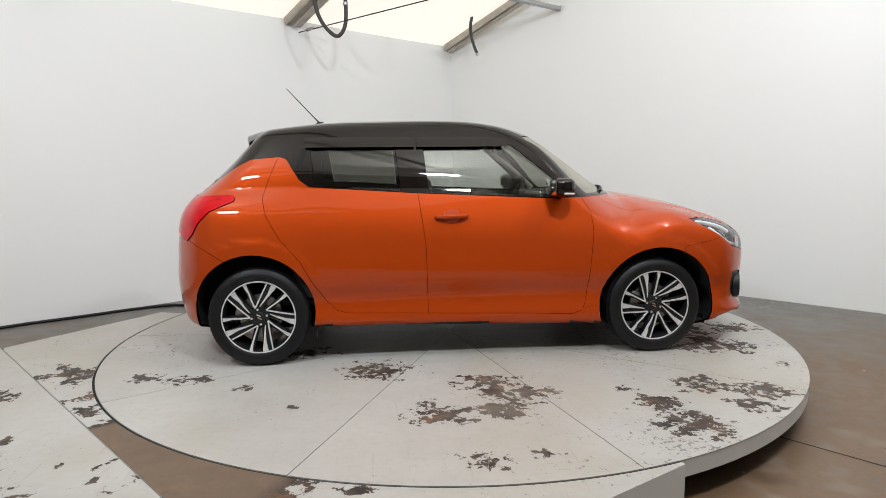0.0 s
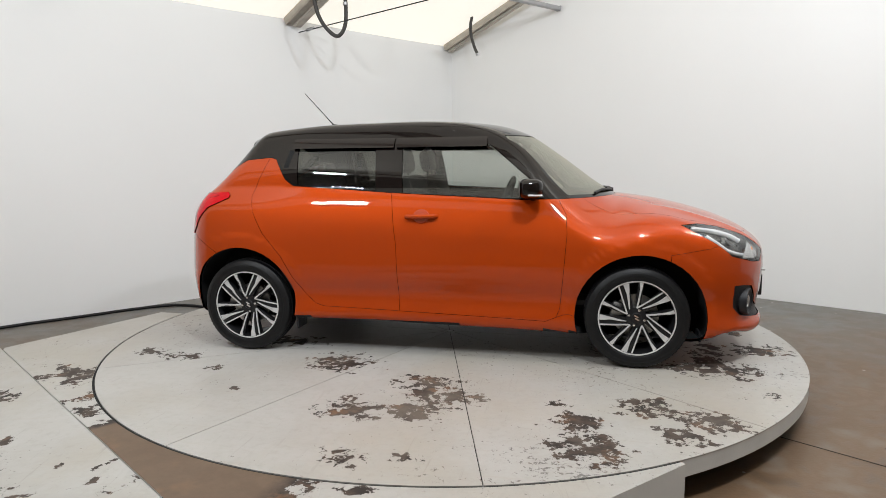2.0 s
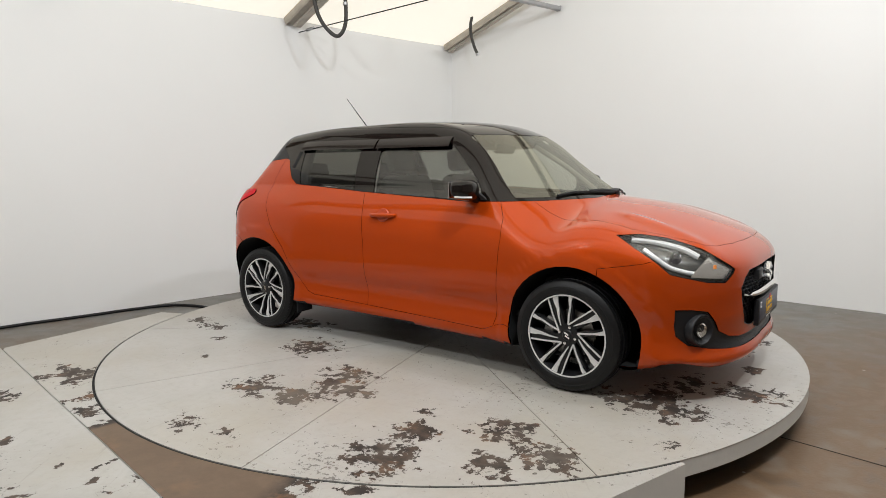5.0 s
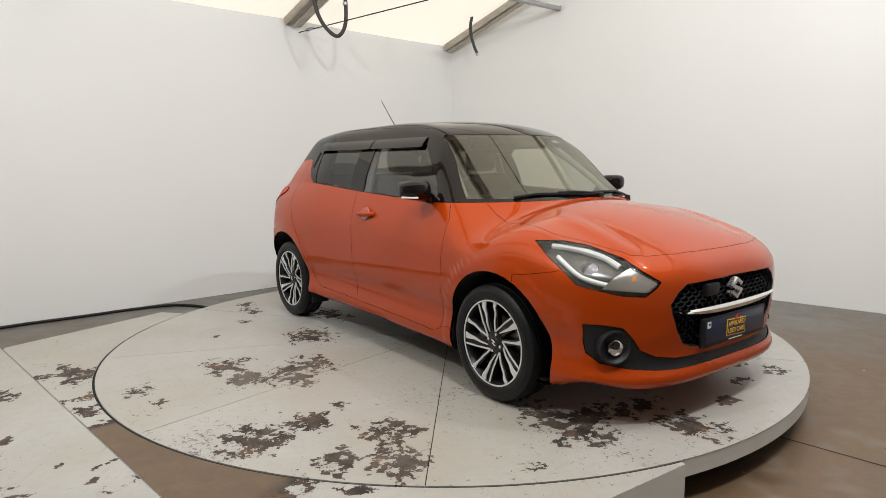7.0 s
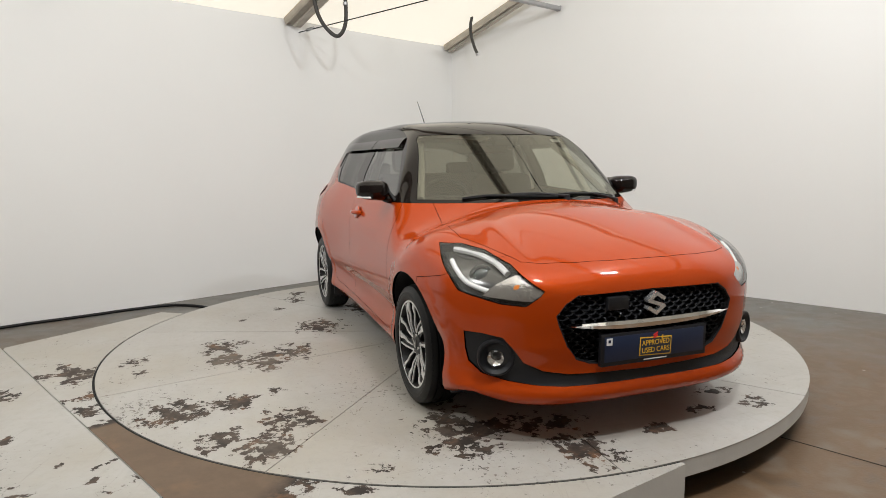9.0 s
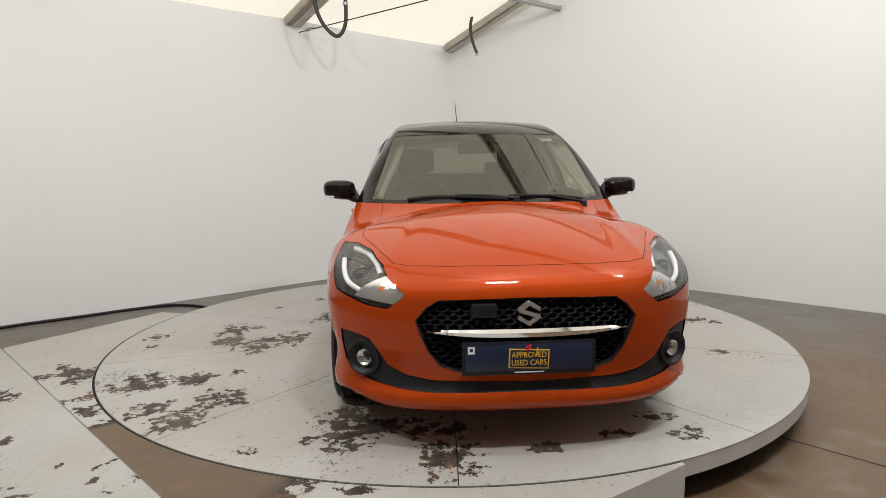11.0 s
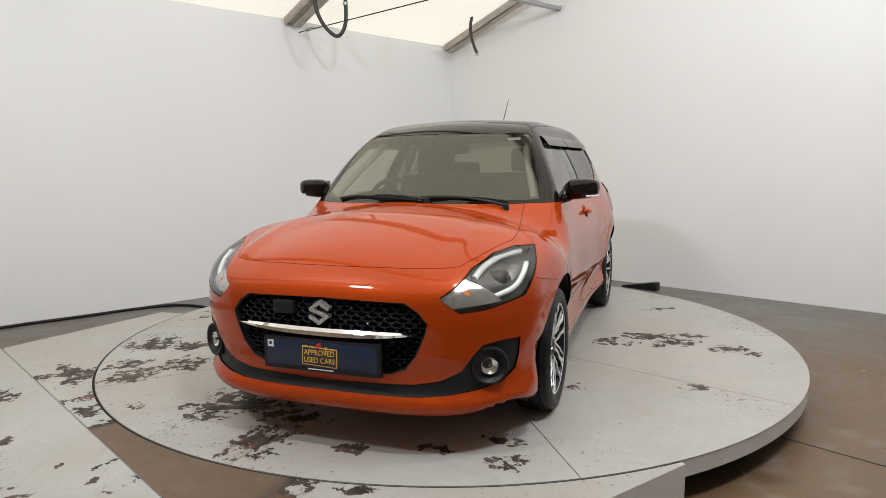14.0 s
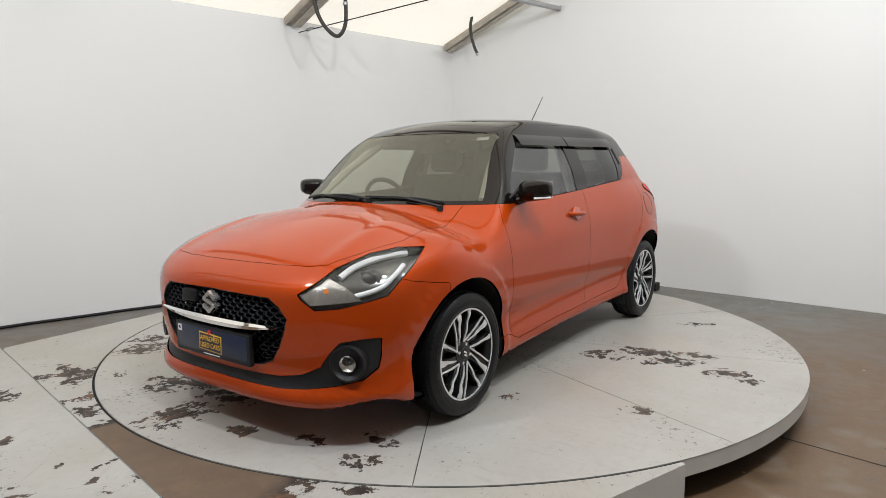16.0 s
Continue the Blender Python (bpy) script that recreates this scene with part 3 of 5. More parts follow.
# ---- the car's body as a smooth surface ----
# car space: x forwards, y to its left, z up from the tyres' contact, origin midway between the axles
def smooth(x, xs, ys):
    """A smooth curve through a few knots."""
    xs, ys = np.array(xs, float), np.array(ys, float)
    h = np.diff(xs)
    s = np.diff(ys) / h
    m = np.concatenate(([s[0]], (s[:-1] * h[1:] + s[1:] * h[:-1]) / (h[:-1] + h[1:]), [s[-1]]))
    x = np.clip(x, xs[0], xs[-1])
    i = np.clip(np.searchsorted(xs, x) - 1, 0, len(h) - 1)
    t = (x - xs[i]) / h[i]
    return ((2 * t ** 3 - 3 * t * t + 1) * ys[i] + (t ** 3 - 2 * t * t + t) * h[i] * m[i]
            + (3 * t * t - 2 * t ** 3) * ys[i + 1] + (t ** 3 - t * t) * h[i] * m[i + 1])


def smax(a, b, k):
    d = np.maximum(k - np.abs(a - b), 0) / k
    return np.maximum(a, b) + d * d * k / 4


def step(a, b, v):
    t = np.clip((v - a) / (b - a), 0, 1)
    return t * t * (3 - 2 * t)


def belt(x):
    return 1.0 - 0.062 * x


def body_side(x, z):
    """Half width of the body at length x and height z."""
    w = smooth(x, (-1.9, -1.6, -1.25, -0.9, -0.5, 0.0, 0.5, 0.9, 1.25, 1.6, 2.1),
               (0.80, 0.835, 0.862, 0.852, 0.832, 0.826, 0.830, 0.846, 0.862, 0.835, 0.80))
    zb = belt(x)
    low = smooth(z, (0.10, 0.20, 0.27, 0.33, 0.405, 0.475, 0.68, 0.78, 0.88, 0.96, 1.06),
                 (-0.065, -0.028, -0.020, -0.030, -0.032, -0.011, 0.0, -0.004, -0.022, -0.050, -0.095))
    # shoulders over the wheels
    haunch = np.exp(-((x + 1.2) / 0.36) ** 2) * np.exp(-((z - 0.66) / 0.17) ** 2) + np.exp(-((x - 1.25) / 0.36) ** 2) * np.exp(-((z - 0.64) / 0.15) ** 2)
    # raised lips round the wheel arches
    lip = sum(step(0.455, 0.425, np.hypot(x - cx, z - cz)) for cx, cz in ((1.243, 0.300), (-1.247, 0.322)))
    low = w + low + 0.009 * haunch + 0.006 * lip
    zr = zb - 0.02
    wb = w - 0.058
    up = wb - 0.40 * (z - zr) - 0.28 * np.maximum(z - zr, 0) ** 2
    lean = step(0.4, 1.6, x)
    up = up - 0.10 * lean * np.maximum(z - 0.8, 0)
    return -smax(-low, -up, 0.035) - 0.07 * step(-0.75, -1.45, x) * step(0.90, 1.25, z)


def body_top(x, y):
    zc = smooth(x, (-1.9, -1.36, -1.2, -0.9, -0.5, 0.0, 0.2, 0.4, 0.55, 0.78, 1.03, 1.12, 1.22, 1.4, 1.6, 1.8, 1.95, 2.1),
                (1.36, 1.42, 1.447, 1.482, 1.498, 1.492, 1.479, 1.447, 1.392, 1.24, 1.055, 1.0, 0.984, 0.957, 0.91, 0.845, 0.785, 0.70))
    k = smooth(x, (-1.5, -0.5, 0.3, 0.5, 0.75, 1.0, 1.15, 1.3, 1.6, 2.0), (0.11, 0.13, 0.17, 0.29, 0.46, 0.40, 0.26, 0.175, 0.165, 0.20))
    crease = 0.010 * np.exp(-((np.abs(y) - 0.50 + 0.10 * (1.5 - x)) / 0.05) ** 2) * step(1.25, 1.55, x)
    return zc - k * y * y + crease


def body_front(y, z):
    xc = smooth(z, (0.10, 0.165, 0.200, 0.240, 0.28, 0.45, 0.60, 0.68, 0.74, 0.80, 0.9), (1.88, 1.955, 2.018, 2.030, 2.008, 2.018, 2.024, 2.012, 1.975, 1.91, 1.75))
    a = np.abs(y)
    return xc - 0.140 * (a / 0.65) ** 3.5


def body_rear(y, z):
    xc = smooth(z, (0.15, 0.30, 0.45, 0.62, 0.78, 0.92, 1.0, 1.08, 1.34, 1.42), (-1.75, -1.80, -1.825, -1.82, -1.805, -1.765, -1.70, -1.60, -1.335, -1.27))
    return xc + 0.115 * (np.abs(y) / 0.65) ** 3.4


def body_field(x, y, z):
    f = smax(np.abs(y) - body_side(x, z), z - body_top(x, y), 0.055 + 0.045 * step(0.2, 1.5, x))
    f = smax(f, x - body_front(y, z), 0.06)
    f = smax(f, body_rear(y, z) - x, 0.07)
    corner = 0.070 * step(0.46, 0.78, np.abs(y)) * step(1.50, 1.8, x)
    return smax(f, 0.205 - 0.022 * np.clip(x, -1.0, 1.0) - 0.028 * step(1.3, 1.6, x) + corner - z, 0.03)


def body_normal(p):
    e = 0.002
    g = np.stack([body_field(*(p + e * d).T) - body_field(*(p - e * d).T) for d in np.eye(3)], 1)
    return g / np.linalg.norm(g, axis=1)[:, None]


def body_grid():
    """One half (y >= 0) of the body's skin, from rays out of a spine inside it."""
    phi = np.linspace(-math.pi / 2, math.pi / 2, 97)
    spine, tilt = [], []
    for i in range(38):
        spine.append(-1.0), tilt.append(-math.pi / 2 * (1 - i / 38))
    for x in np.linspace(-1.0, 1.2, 74):
        spine.append(x), tilt.append(0.0)
    for i in range(1, 43):
        spine.append(1.2), tilt.append(math.pi / 2 * i / 42)
    spine, tilt = np.array(spine), np.array(tilt)
    height = 0.62 - 0.10 * step(0.6, 1.2, spine)
    n, m = len(spine), len(phi)
    o = np.zeros((n, m, 3))
    o[..., 0], o[..., 2] = spine[:, None], height[:, None]
    d = np.zeros((n, m, 3))
    d[..., 0] = np.sin(tilt)[:, None]
    d[..., 1] = np.cos(tilt)[:, None] * np.cos(phi)[None]
    d[..., 2] = np.cos(tilt)[:, None] * np.sin(phi)[None]
    o, d = o.reshape(-1, 3), d.reshape(-1, 3)
    lo, hi = np.zeros(len(o)), np.full(len(o), 1.6)
    for _ in range(26):
        mid = (lo + hi) / 2
        inside = body_field(*(o + d * mid[:, None]).T) < 0
        lo, hi = np.where(inside, mid, lo), np.where(inside, hi, mid)
    p = o + d * lo[:, None]
    p[:, 1] = np.maximum(p[:, 1], 0)
    faces = [(i * m + j, (i + 1) * m + j, (i + 1) * m + j + 1, i * m + j + 1) for i in range(n - 1) for j in range(m - 1)]
    return p, faces


# ---- the car ----
SIDE = (Vector((1, 0, 0)), Vector((0, 0, 1)), Vector((0, 1, 0)))
FRONT = (Vector((0, 1, 0)), Vector((0, 0, 1)), Vector((1, 0, 0)))
ABOVE = (Vector((1, 0, 0)), Vector((0, 1, 0)), Vector((0, 0, 1)))
QUARTER = (Vector((-0.7071, 0.7071, 0)), Vector((0, 0, 1)), Vector((0.7071, 0.7071, 0)))
BACK = (Vector((0, 1, 0)), Vector((0, 0, 1)), Vector((-1, 0, 0)))


def quarter(*points):
    """Points (x, y, z) of the near front corner as seen from 45 degrees."""
    return [((y - x) * 0.7071, z) for x, y, z in points]


def circle(cx, cz, r, n=40):
    return [(cx + r * math.cos(2 * math.pi * i / n), cz + r * math.sin(2 * math.pi * i / n)) for i in range(n)]


# outlines, each in its view: what they cut out of the skin, first come first served
OUTLINES = [
    ("front_arch", SIDE, circle(1.243, 0.300, 0.372)),
    ("rear_arch", SIDE, circle(-1.247, 0.322, 0.358)),
    ("windscreen", FRONT, [(-0.1, 1.008), (0.30, 1.006), (0.48, 1.003), (0.665, 1.004), (0.603, 1.166), (0.538, 1.352), (0.512, 1.374), (0.30, 1.378), (-0.1, 1.378)]),
    ("front_window", SIDE, [(-0.215, 1.325), (0.313, 1.328), (0.36, 1.305), (0.593, 1.106), (0.655, 1.012), (0.63, 0.992), (0.537, 0.989), (-0.116, 1.019), (-0.185, 1.024)]),
    ("rear_window", SIDE, [(-0.905, 1.318), (-0.391, 1.325), (-0.362, 1.038), (-0.875, 1.075)]),
    ("headlight", QUARTER, quarter((1.455, 0.765, 0.838), (1.53, 0.675, 0.842), (1.649, 0.613, 0.822), (1.807, 0.572, 0.774), (1.896, 0.542, 0.720), (1.952, 0.490, 0.674),
                                   (1.948, 0.508, 0.652), (1.926, 0.562, 0.612), (1.867, 0.65, 0.620), (1.79, 0.738, 0.646), (1.731, 0.785, 0.664), (1.677, 0.802, 0.713), (1.565, 0.799, 0.780))),
    ("tail_light", SIDE, [(-1.95, 1.01), (-1.60, 1.018), (-1.54, 1.022), (-1.36, 1.030), (-1.341, 1.012), (-1.345, 0.993), (-1.488, 0.932), (-1.56, 0.86), (-1.596, 0.80), (-1.642, 0.755), (-1.72, 0.79), (-1.95, 0.80)]),
    ("grille", FRONT, [(-0.1, 0.662), (0.364, 0.654), (0.414, 0.622), (0.455, 0.572), (0.443, 0.53), (0.405, 0.441), (0.359, 0.380), (0.30, 0.358), (0.24, 0.350), (-0.1, 0.343)]),
    ("lower_trim", FRONT, [(0.775, 0.492), (0.72, 0.490), (0.65, 0.476), (0.61, 0.426), (0.571, 0.369), (0.493, 0.332), (0.391, 0.316), (-0.1, 0.304), (-0.1, 0.270), (0.416, 0.270),
                           (0.52, 0.276), (0.626, 0.290), (0.711, 0.312), (0.755, 0.36), (0.768, 0.42)]),
    ("roof", ABOVE, [(-1.31, -0.1), (0.62, -0.1), (0.58, 0.20), (0.50, 0.38), (0.415, 0.497), (0.36, 0.505), (0.05, 0.520), (-0.6, 0.528), (-1.15, 0.522), (-1.25, 0.48), (-1.30, 0.30)]),
    ("pillar_frame", SIDE, [(-2.1, 1.10), (-1.53, 1.082), (-1.347, 1.195), (-1.258, 1.238), (-1.088, 1.252), (-1.048, 1.240), (-0.967, 1.112), (-0.91, 1.070), (-0.266, 1.024),
                    (0.20, 1.000), (0.537, 0.982), (0.74, 0.985), (0.95, 0.985), (1.12, 0.990), (1.16, 1.03), (1.16, 1.7), (-2.1, 1.7)]),
    ("front_door", SIDE, [(-0.267, 1.10), (0.70, 1.06), (0.765, 0.990), (0.815, 0.895), (0.822, 0.785), (0.802, 0.53), (0.785, 0.34), (0.765, 0.285), (0.70, 0.258), (-0.205, 0.288), (-0.210, 0.50), (-0.215, 0.709)]),
    ("rear_door", SIDE, [(-0.267, 1.10), (-0.215, 0.709), (-0.210, 0.50), (-0.205, 0.288), (-0.70, 0.306), (-0.76, 0.325), (-0.819, 0.384), (-0.893, 0.493), (-0.964, 0.63), (-1.083, 0.773), (-1.16, 0.91),
                         (-1.182, 1.007), (-1.154, 1.104), (-1.09, 1.26)]),
    ("bonnet", ABOVE, [(0.80, -0.1), (1.926, -0.1), (1.922, 0.15), (1.905, 0.32), (1.865, 0.47), (1.832, 0.542), (1.72, 0.592), (1.596, 0.640), (1.50, 0.682), (1.384, 0.680), (1.20, 0.645), (1.05, 0.612), (0.95, 0.600), (0.80, 0.60)]),
    ("front_bumper", SIDE, [(1.40, 0.674), (1.50, 0.690), (1.62, 0.712), (1.70, 0.74), (1.80, 0.84), (2.2, 0.84), (2.2, 0.0), (1.40, 0.0)]),
    ("rear_bumper", SIDE, [(-1.40, 0.64), (-1.50, 0.70), (-1.62, 0.76), (-2.1, 0.78), (-2.1, 0.0), (-1.40, 0.0)]),
    ("tailgate", BACK, [(-0.1, 0.62), (0.56, 0.64), (0.58, 0.80), (0.58, 1.0), (0.56, 1.06), (-0.1, 1.08)]),
]


def inside(poly, u, v):
    hit = False
    for (a, b), (c, d) in zip(poly, poly[1:] + poly[:1]):
        if (b > v) != (d > v) and u < (c - a) * (v - b) / (d - b) + a:
            hit = not hit
    return hit


def cut_skin():
    """The half skin cut along every outline; gives points, faces and, face by face, the name of the panel."""
    p, faces = body_grid()
    bm = bmesh.new()
    vs = [bm.verts.new(q) for q in p]
    for f in faces:
        try:
            bm.faces.new([vs[i] for i in f])
        except ValueError:
            pass
    bmesh.ops.remove_doubles(bm, verts=bm.verts, dist=0.0008)
    bmesh.ops.dissolve_degenerate(bm, dist=0.0004, edges=bm.edges)
    bmesh.ops.recalc_face_normals(bm, faces=bm.faces)
    if sum(f.normal.y * f.calc_area() for f in bm.faces) < 0:
        bmesh.ops.reverse_faces(bm, faces=bm.faces)
    limit = {"headlight": 0.02, "tail_light": -0.5, "windscreen": 0.2, "front_bumper": -0.5, "rear_bumper": -0.5, "pillar_frame": -0.5, "roof": 0.45, "bonnet": 0.3}
    for name, (u, v, w), poly in OUTLINES:
        low = limit.get(name, 0.05)
        for (a, b), (c, d) in zip(poly, poly[1:] + poly[:1]):
            n = u * (d - b) - v * (c - a)
            if n.length < 1e-6:
                continue
            co = u * a + v * b
            u0, u1, v0, v1 = min(a, c) - 0.03, max(a, c) + 0.03, min(b, d) - 0.03, max(b, d) + 0.03
            geom = set()
            for f in bm.faces:
                q = f.calc_center_median()
                if u0 < q.dot(u) < u1 and v0 < q.dot(v) < v1 and f.normal.dot(w) > low:
                    geom.add(f)
                    geom.update(f.edges)
                    geom.update(f.verts)
            if geom:
                bmesh.ops.bisect_plane(bm, geom=list(geom), plane_co=co, plane_no=n.normalized(), dist=0.0003)
    bmesh.ops.triangulate(bm, faces=[f for f in bm.faces if len(f.verts) > 4])
    bm.verts.index_update()
    points = np.array([tuple(q.co) for q in bm.verts])
    out = {}
    for f in bm.faces:
        q, kind = f.calc_center_median(), "wing"
        for name, (u, v, w), poly in OUTLINES:
            if f.normal.dot(w) > limit.get(name, 0.05) and inside(poly, q.dot(u), q.dot(v)):
                kind = name
                break
        if kind == "wing":
            kind = "front_wing" if q.x > 0.3 and q.z > 0.30 and q.x > 0.74 else "rear_quarter"
            if f.normal.z < -0.7:
                kind = "underside"
        if kind == "tailgate" and q.z > 1.25:
            kind = "pillar_frame"
        if kind == "roof" and q.z < 1.2:
            kind = "bonnet"
        if kind == "pillar_frame" and q.x < -1.3 and f.normal.x < -0.45 and q.y < 0.56 and 1.11 < q.z < 1.36:
            kind = "rear_screen"
        out.setdefault(kind, []).append([x.index for x in f.verts])
    bm.free()
    return points, out


def panel(name, points, faces, mat, parent, label="", side=0, gap=0.0013, depth=0.012, lift=0.0, bow=None):
    """A panel of the skin, with its edge turned in. side: 0 both halves in one, 1 left, -1 right."""
    bm = bmesh.new()
    for s in ((1, -1) if side == 0 else (side,)):
        used = {}
        for f in faces:
            q = []
            for i in f:
                if i not in used:
                    used[i] = bm.verts.new((points[i][0], points[i][1] * s, points[i][2]))
                q.append(used[i])
            try:
                bm.faces.new(q if s == 1 else q[::-1])
            except ValueError:
                pass
    if side == 0:
        bmesh.ops.remove_doubles(bm, verts=[v for v in bm.verts if abs(v.co.y) < 0.003], dist=0.002)
    flat = np.array([tuple(v.co) for v in bm.verts])
    nor = {v: Vector(n) for v, n in zip(bm.verts, body_normal(flat) if bow is None else bow(flat))}
    bm.normal_update()
    rim = [e for e in bm.edges if len(e.link_faces) == 1] if gap else []
    draw = {}
    for e in rim:
        f = e.link_faces[0]
        a, b = e.verts
        inwards = f.normal.cross(b.co - a.co)
        if inwards.dot(f.calc_center_median() - a.co) < 0:
            inwards = -inwards
        if inwards.length > 1e-9:
            for v in (a, b):
                draw[v] = draw.get(v, Vector()) + inwards
    for v in list(bm.verts):
        if v in draw and draw[v].length > 1e-9:
            draw[v].normalize()
            v.co += draw[v] * gap
        v.co += nor[v] * lift
    # the edge turned in, with its own sharp corner
    tops, lows = {}, {}
    for v, d in draw.items():
        for book, deep in ((tops, 0.0), (lows, depth)):
            book[v] = bm.verts.new(v.co - nor[v] * deep)
            nor[book[v]] = -d if d.length > 0.5 else nor[v]
    for e in rim:
        a, b = e.verts
        if a in tops and b in tops:
            bm.faces.new((tops[a], tops[b], lows[b], lows[a]))
    me = bpy.data.meshes.new(name)
    for f in bm.faces:
        f.smooth = True
    final = [tuple(nor[v]) for v in bm.verts]
    bm.to_mesh(me)
    bm.free()
    me.materials.append(mat)
    me.normals_split_custom_set_from_vertices(final)
    ob = new(name, me)
    ob.parent = parent
    return tagged(ob, label)


def screen_bow(p):
    """Normals of evenly bowed glass."""
    g = np.stack([0.58 + 0.16 * (p[:, 0] - 0.78), 0.40 * p[:, 1], np.full(len(p), 0.81)], 1)
    return g / np.linalg.norm(g, axis=1)[:, None]


def on_skin(y, z):
    """A point of the nose at that width and height."""
    return float(body_front(np.array([y]), np.array([z]))[0])


def side_at(x, z):
    return float(body_side(np.array([x]), np.array([z]))[0])


def width_at(x, z):
    """Half width of the skin itself there, corners included."""
    lo, hi = 0.3, 0.95
    for _ in range(22):
        mid = (lo + hi) / 2
        lo, hi = (mid, hi) if body_field(np.array([x]), np.array([mid]), np.array([z]))[0] < 0 else (lo, mid)
    return lo


def wheel(car, x, z, s, turn):
    """One wheel: tyre, alloy rim with five split double spokes, brake. s: 1 left, -1 right."""
    m = pose(x, 0.755 * s, z, 0, 0, 0 if s == 1 else 180)          # outwards is +y
    hub = tagged(new("wheel"), "diamond-cut black alloy wheel with low tyre")
    R = 0.300
    # tyre with three grooves
    prof = [(0.216, -0.075), (0.225, -0.088), (0.255, -0.094), (0.280, -0.088), (0.292, -0.078), (0.298, -0.060), (0.299, -0.050), (0.293, -0.048), (0.293, -0.042), (0.300, -0.040),
            (R, -0.006), (0.293, -0.005), (0.293, 0.005), (R, 0.006), (0.300, 0.040), (0.293, 0.042), (0.293, 0.048), (0.299, 0.050), (0.298, 0.060), (0.292, 0.078),
            (0.280, 0.088), (0.262, 0.094), (0.258, 0.0925), (0.254, 0.094), (0.238, 0.092), (0.228, 0.088), (0.220, 0.078), (0.214, 0.07)]
    bm = lathe(prof, 72)
    for i in range(72):
        for v0, v1 in ((-0.078, -0.051), (0.051, 0.078)):
            a = 360 * i / 72
            box(0.006, v1 - v0, 0.005, pose(0, 0, 0, 0, a, 0) @ pose(0, (v0 + v1) / 2, 0.2925, 0, 0, 18 if v0 > 0 else -18), bm=bm)
    part("tyre", bm, RUBBER, hub, "black low-profile tyre", angle=0.5)
    barrel = part("rim", lathe([(0.221, 0.074), (0.221, 0.082), (0.214, 0.083), (0.209, 0.076), (0.198, 0.03), (0.190, -0.07), (0.221, -0.08), (0.221, -0.074)], 64), DARK_ALLOY, hub, angle=0.7)
    part("rim_edge", lathe([(0.2125, 0.0835), (0.2205, 0.0835), (0.2205, 0.0805), (0.2125, 0.0805)], 72), ALLOY, barrel, "bright cut rim edge")
    face = {"dark": bmesh.new(), "bright": bmesh.new()}

    def arm(bm, r0, a0, w0, r1, a1, w1, y0, y1, thick):
        """A flat tapering bar from polar (r0, a0) to (r1, a1) in the wheel's face."""
        p, q = Vector((r0 * math.cos(a0), y0, r0 * math.sin(a0))), Vector((r1 * math.cos(a1), y1, r1 * math.sin(a1)))
        d = Vector((q.x - p.x, 0, q.z - p.z)).normalized()
        n = Vector((-d.z, 0, d.x))
        back = Vector((0, -thick, 0))
        mid = (p + q) / 2 + Vector((0, 0.006, 0))
        rows = []
        for c, w in ((p, w0), (mid, (w0 + w1) / 2), (q, w1)):
            rows.append([bm.verts.new(c + n * w / 2), bm.verts.new(c - n * w / 2), bm.verts.new(c - n * w / 2 * 1.1 + back), bm.verts.new(c + n * w / 2 * 1.1 + back)])
        for a, b in zip(rows, rows[1:]):
            for k in range(4):
                bm.faces.new((a[k], a[(k + 1) % 4], b[(k + 1) % 4], b[k]))
        bm.faces.new(rows[0]), bm.faces.new(rows[-1][::-1])
    for k in range(5):
        a = radians(69 + turn + 72 * k)
        arm(face["dark"], 0.040, a + 0.05, 0.026, 0.213, a - 0.005, 0.030, 0.050, 0.070, 0.030)
        arm(face["dark"], 0.040, a + 0.30, 0.034, 0.213, a + 0.75, 0.062, 0.050, 0.070, 0.030)
        arm(face["bright"], 0.056, a - 0.08, 0.008, 0.160, a + 0.012, 0.010, 0.0595, 0.0725, 0.005)
        arm(face["bright"], 0.160, a + 0.012, 0.010, 0.215, a + 0.0, 0.022, 0.0735, 0.0790, 0.005)
        arm(face["bright"], 0.056, a - 0.06, 0.008, 0.215, a + 0.635, 0.008, 0.0595, 0.0790, 0.005)
        arm(face["bright"], 0.062, a + 0.44, 0.004, 0.150, a + 0.80, 0.015, 0.0595, 0.0730, 0.005)
        arm(face["bright"], 0.150, a + 0.80, 0.015, 0.215, a + 0.845, 0.034, 0.0735, 0.0790, 0.005)
    part("spoke", face["dark"], DARK_ALLOY, barrel, shade=False)
    part("spoke_face", face["bright"], ALLOY, barrel, "bright machined spoke faces", shade=False)
    part("hub_cap", lathe([(0.0001, 0.068), (0.026, 0.067), (0.030, 0.063), (0.058, 0.058), (0.064, 0.03), (0.0001, 0.03)], 36, closed=False), DARK_ALLOY, barrel)
    bm = bmesh.new()
    for o in (0.0085, -0.0085):
        box(0.027, 0.003, 0.008, pose(o * 0.3, 0.069, o, 0, -28, 0), bm=bm)
    part("hub_emblem", bm, CHROME, barrel, shade=False)
    for k in range(4):
        a = radians(80 + turn + 90 * k)
        part("wheel_nut", lathe([(0.0001, 0.068), (0.008, 0.067), (0.0095, 0.055), (0.0001, 0.055)], 8, closed=False, m=Matrix.Translation((0.046 * math.cos(a), 0, 0.046 * math.sin(a)))), CHROME, barrel)
    part("brake_disc", lathe([(0.0001, 0.012), (0.13, 0.012), (0.13, -0.01), (0.0001, -0.01)], 40, closed=False), DISC_STEEL, hub)
    part("caliper", box(0.06, 0.05, 0.11, pose(-0.115 * s, 0.015, 0.03, 0, -15, 0), 0.012), DISC_STEEL, hub)
    hub.parent = car
    hub.matrix_basis = m
    return hub


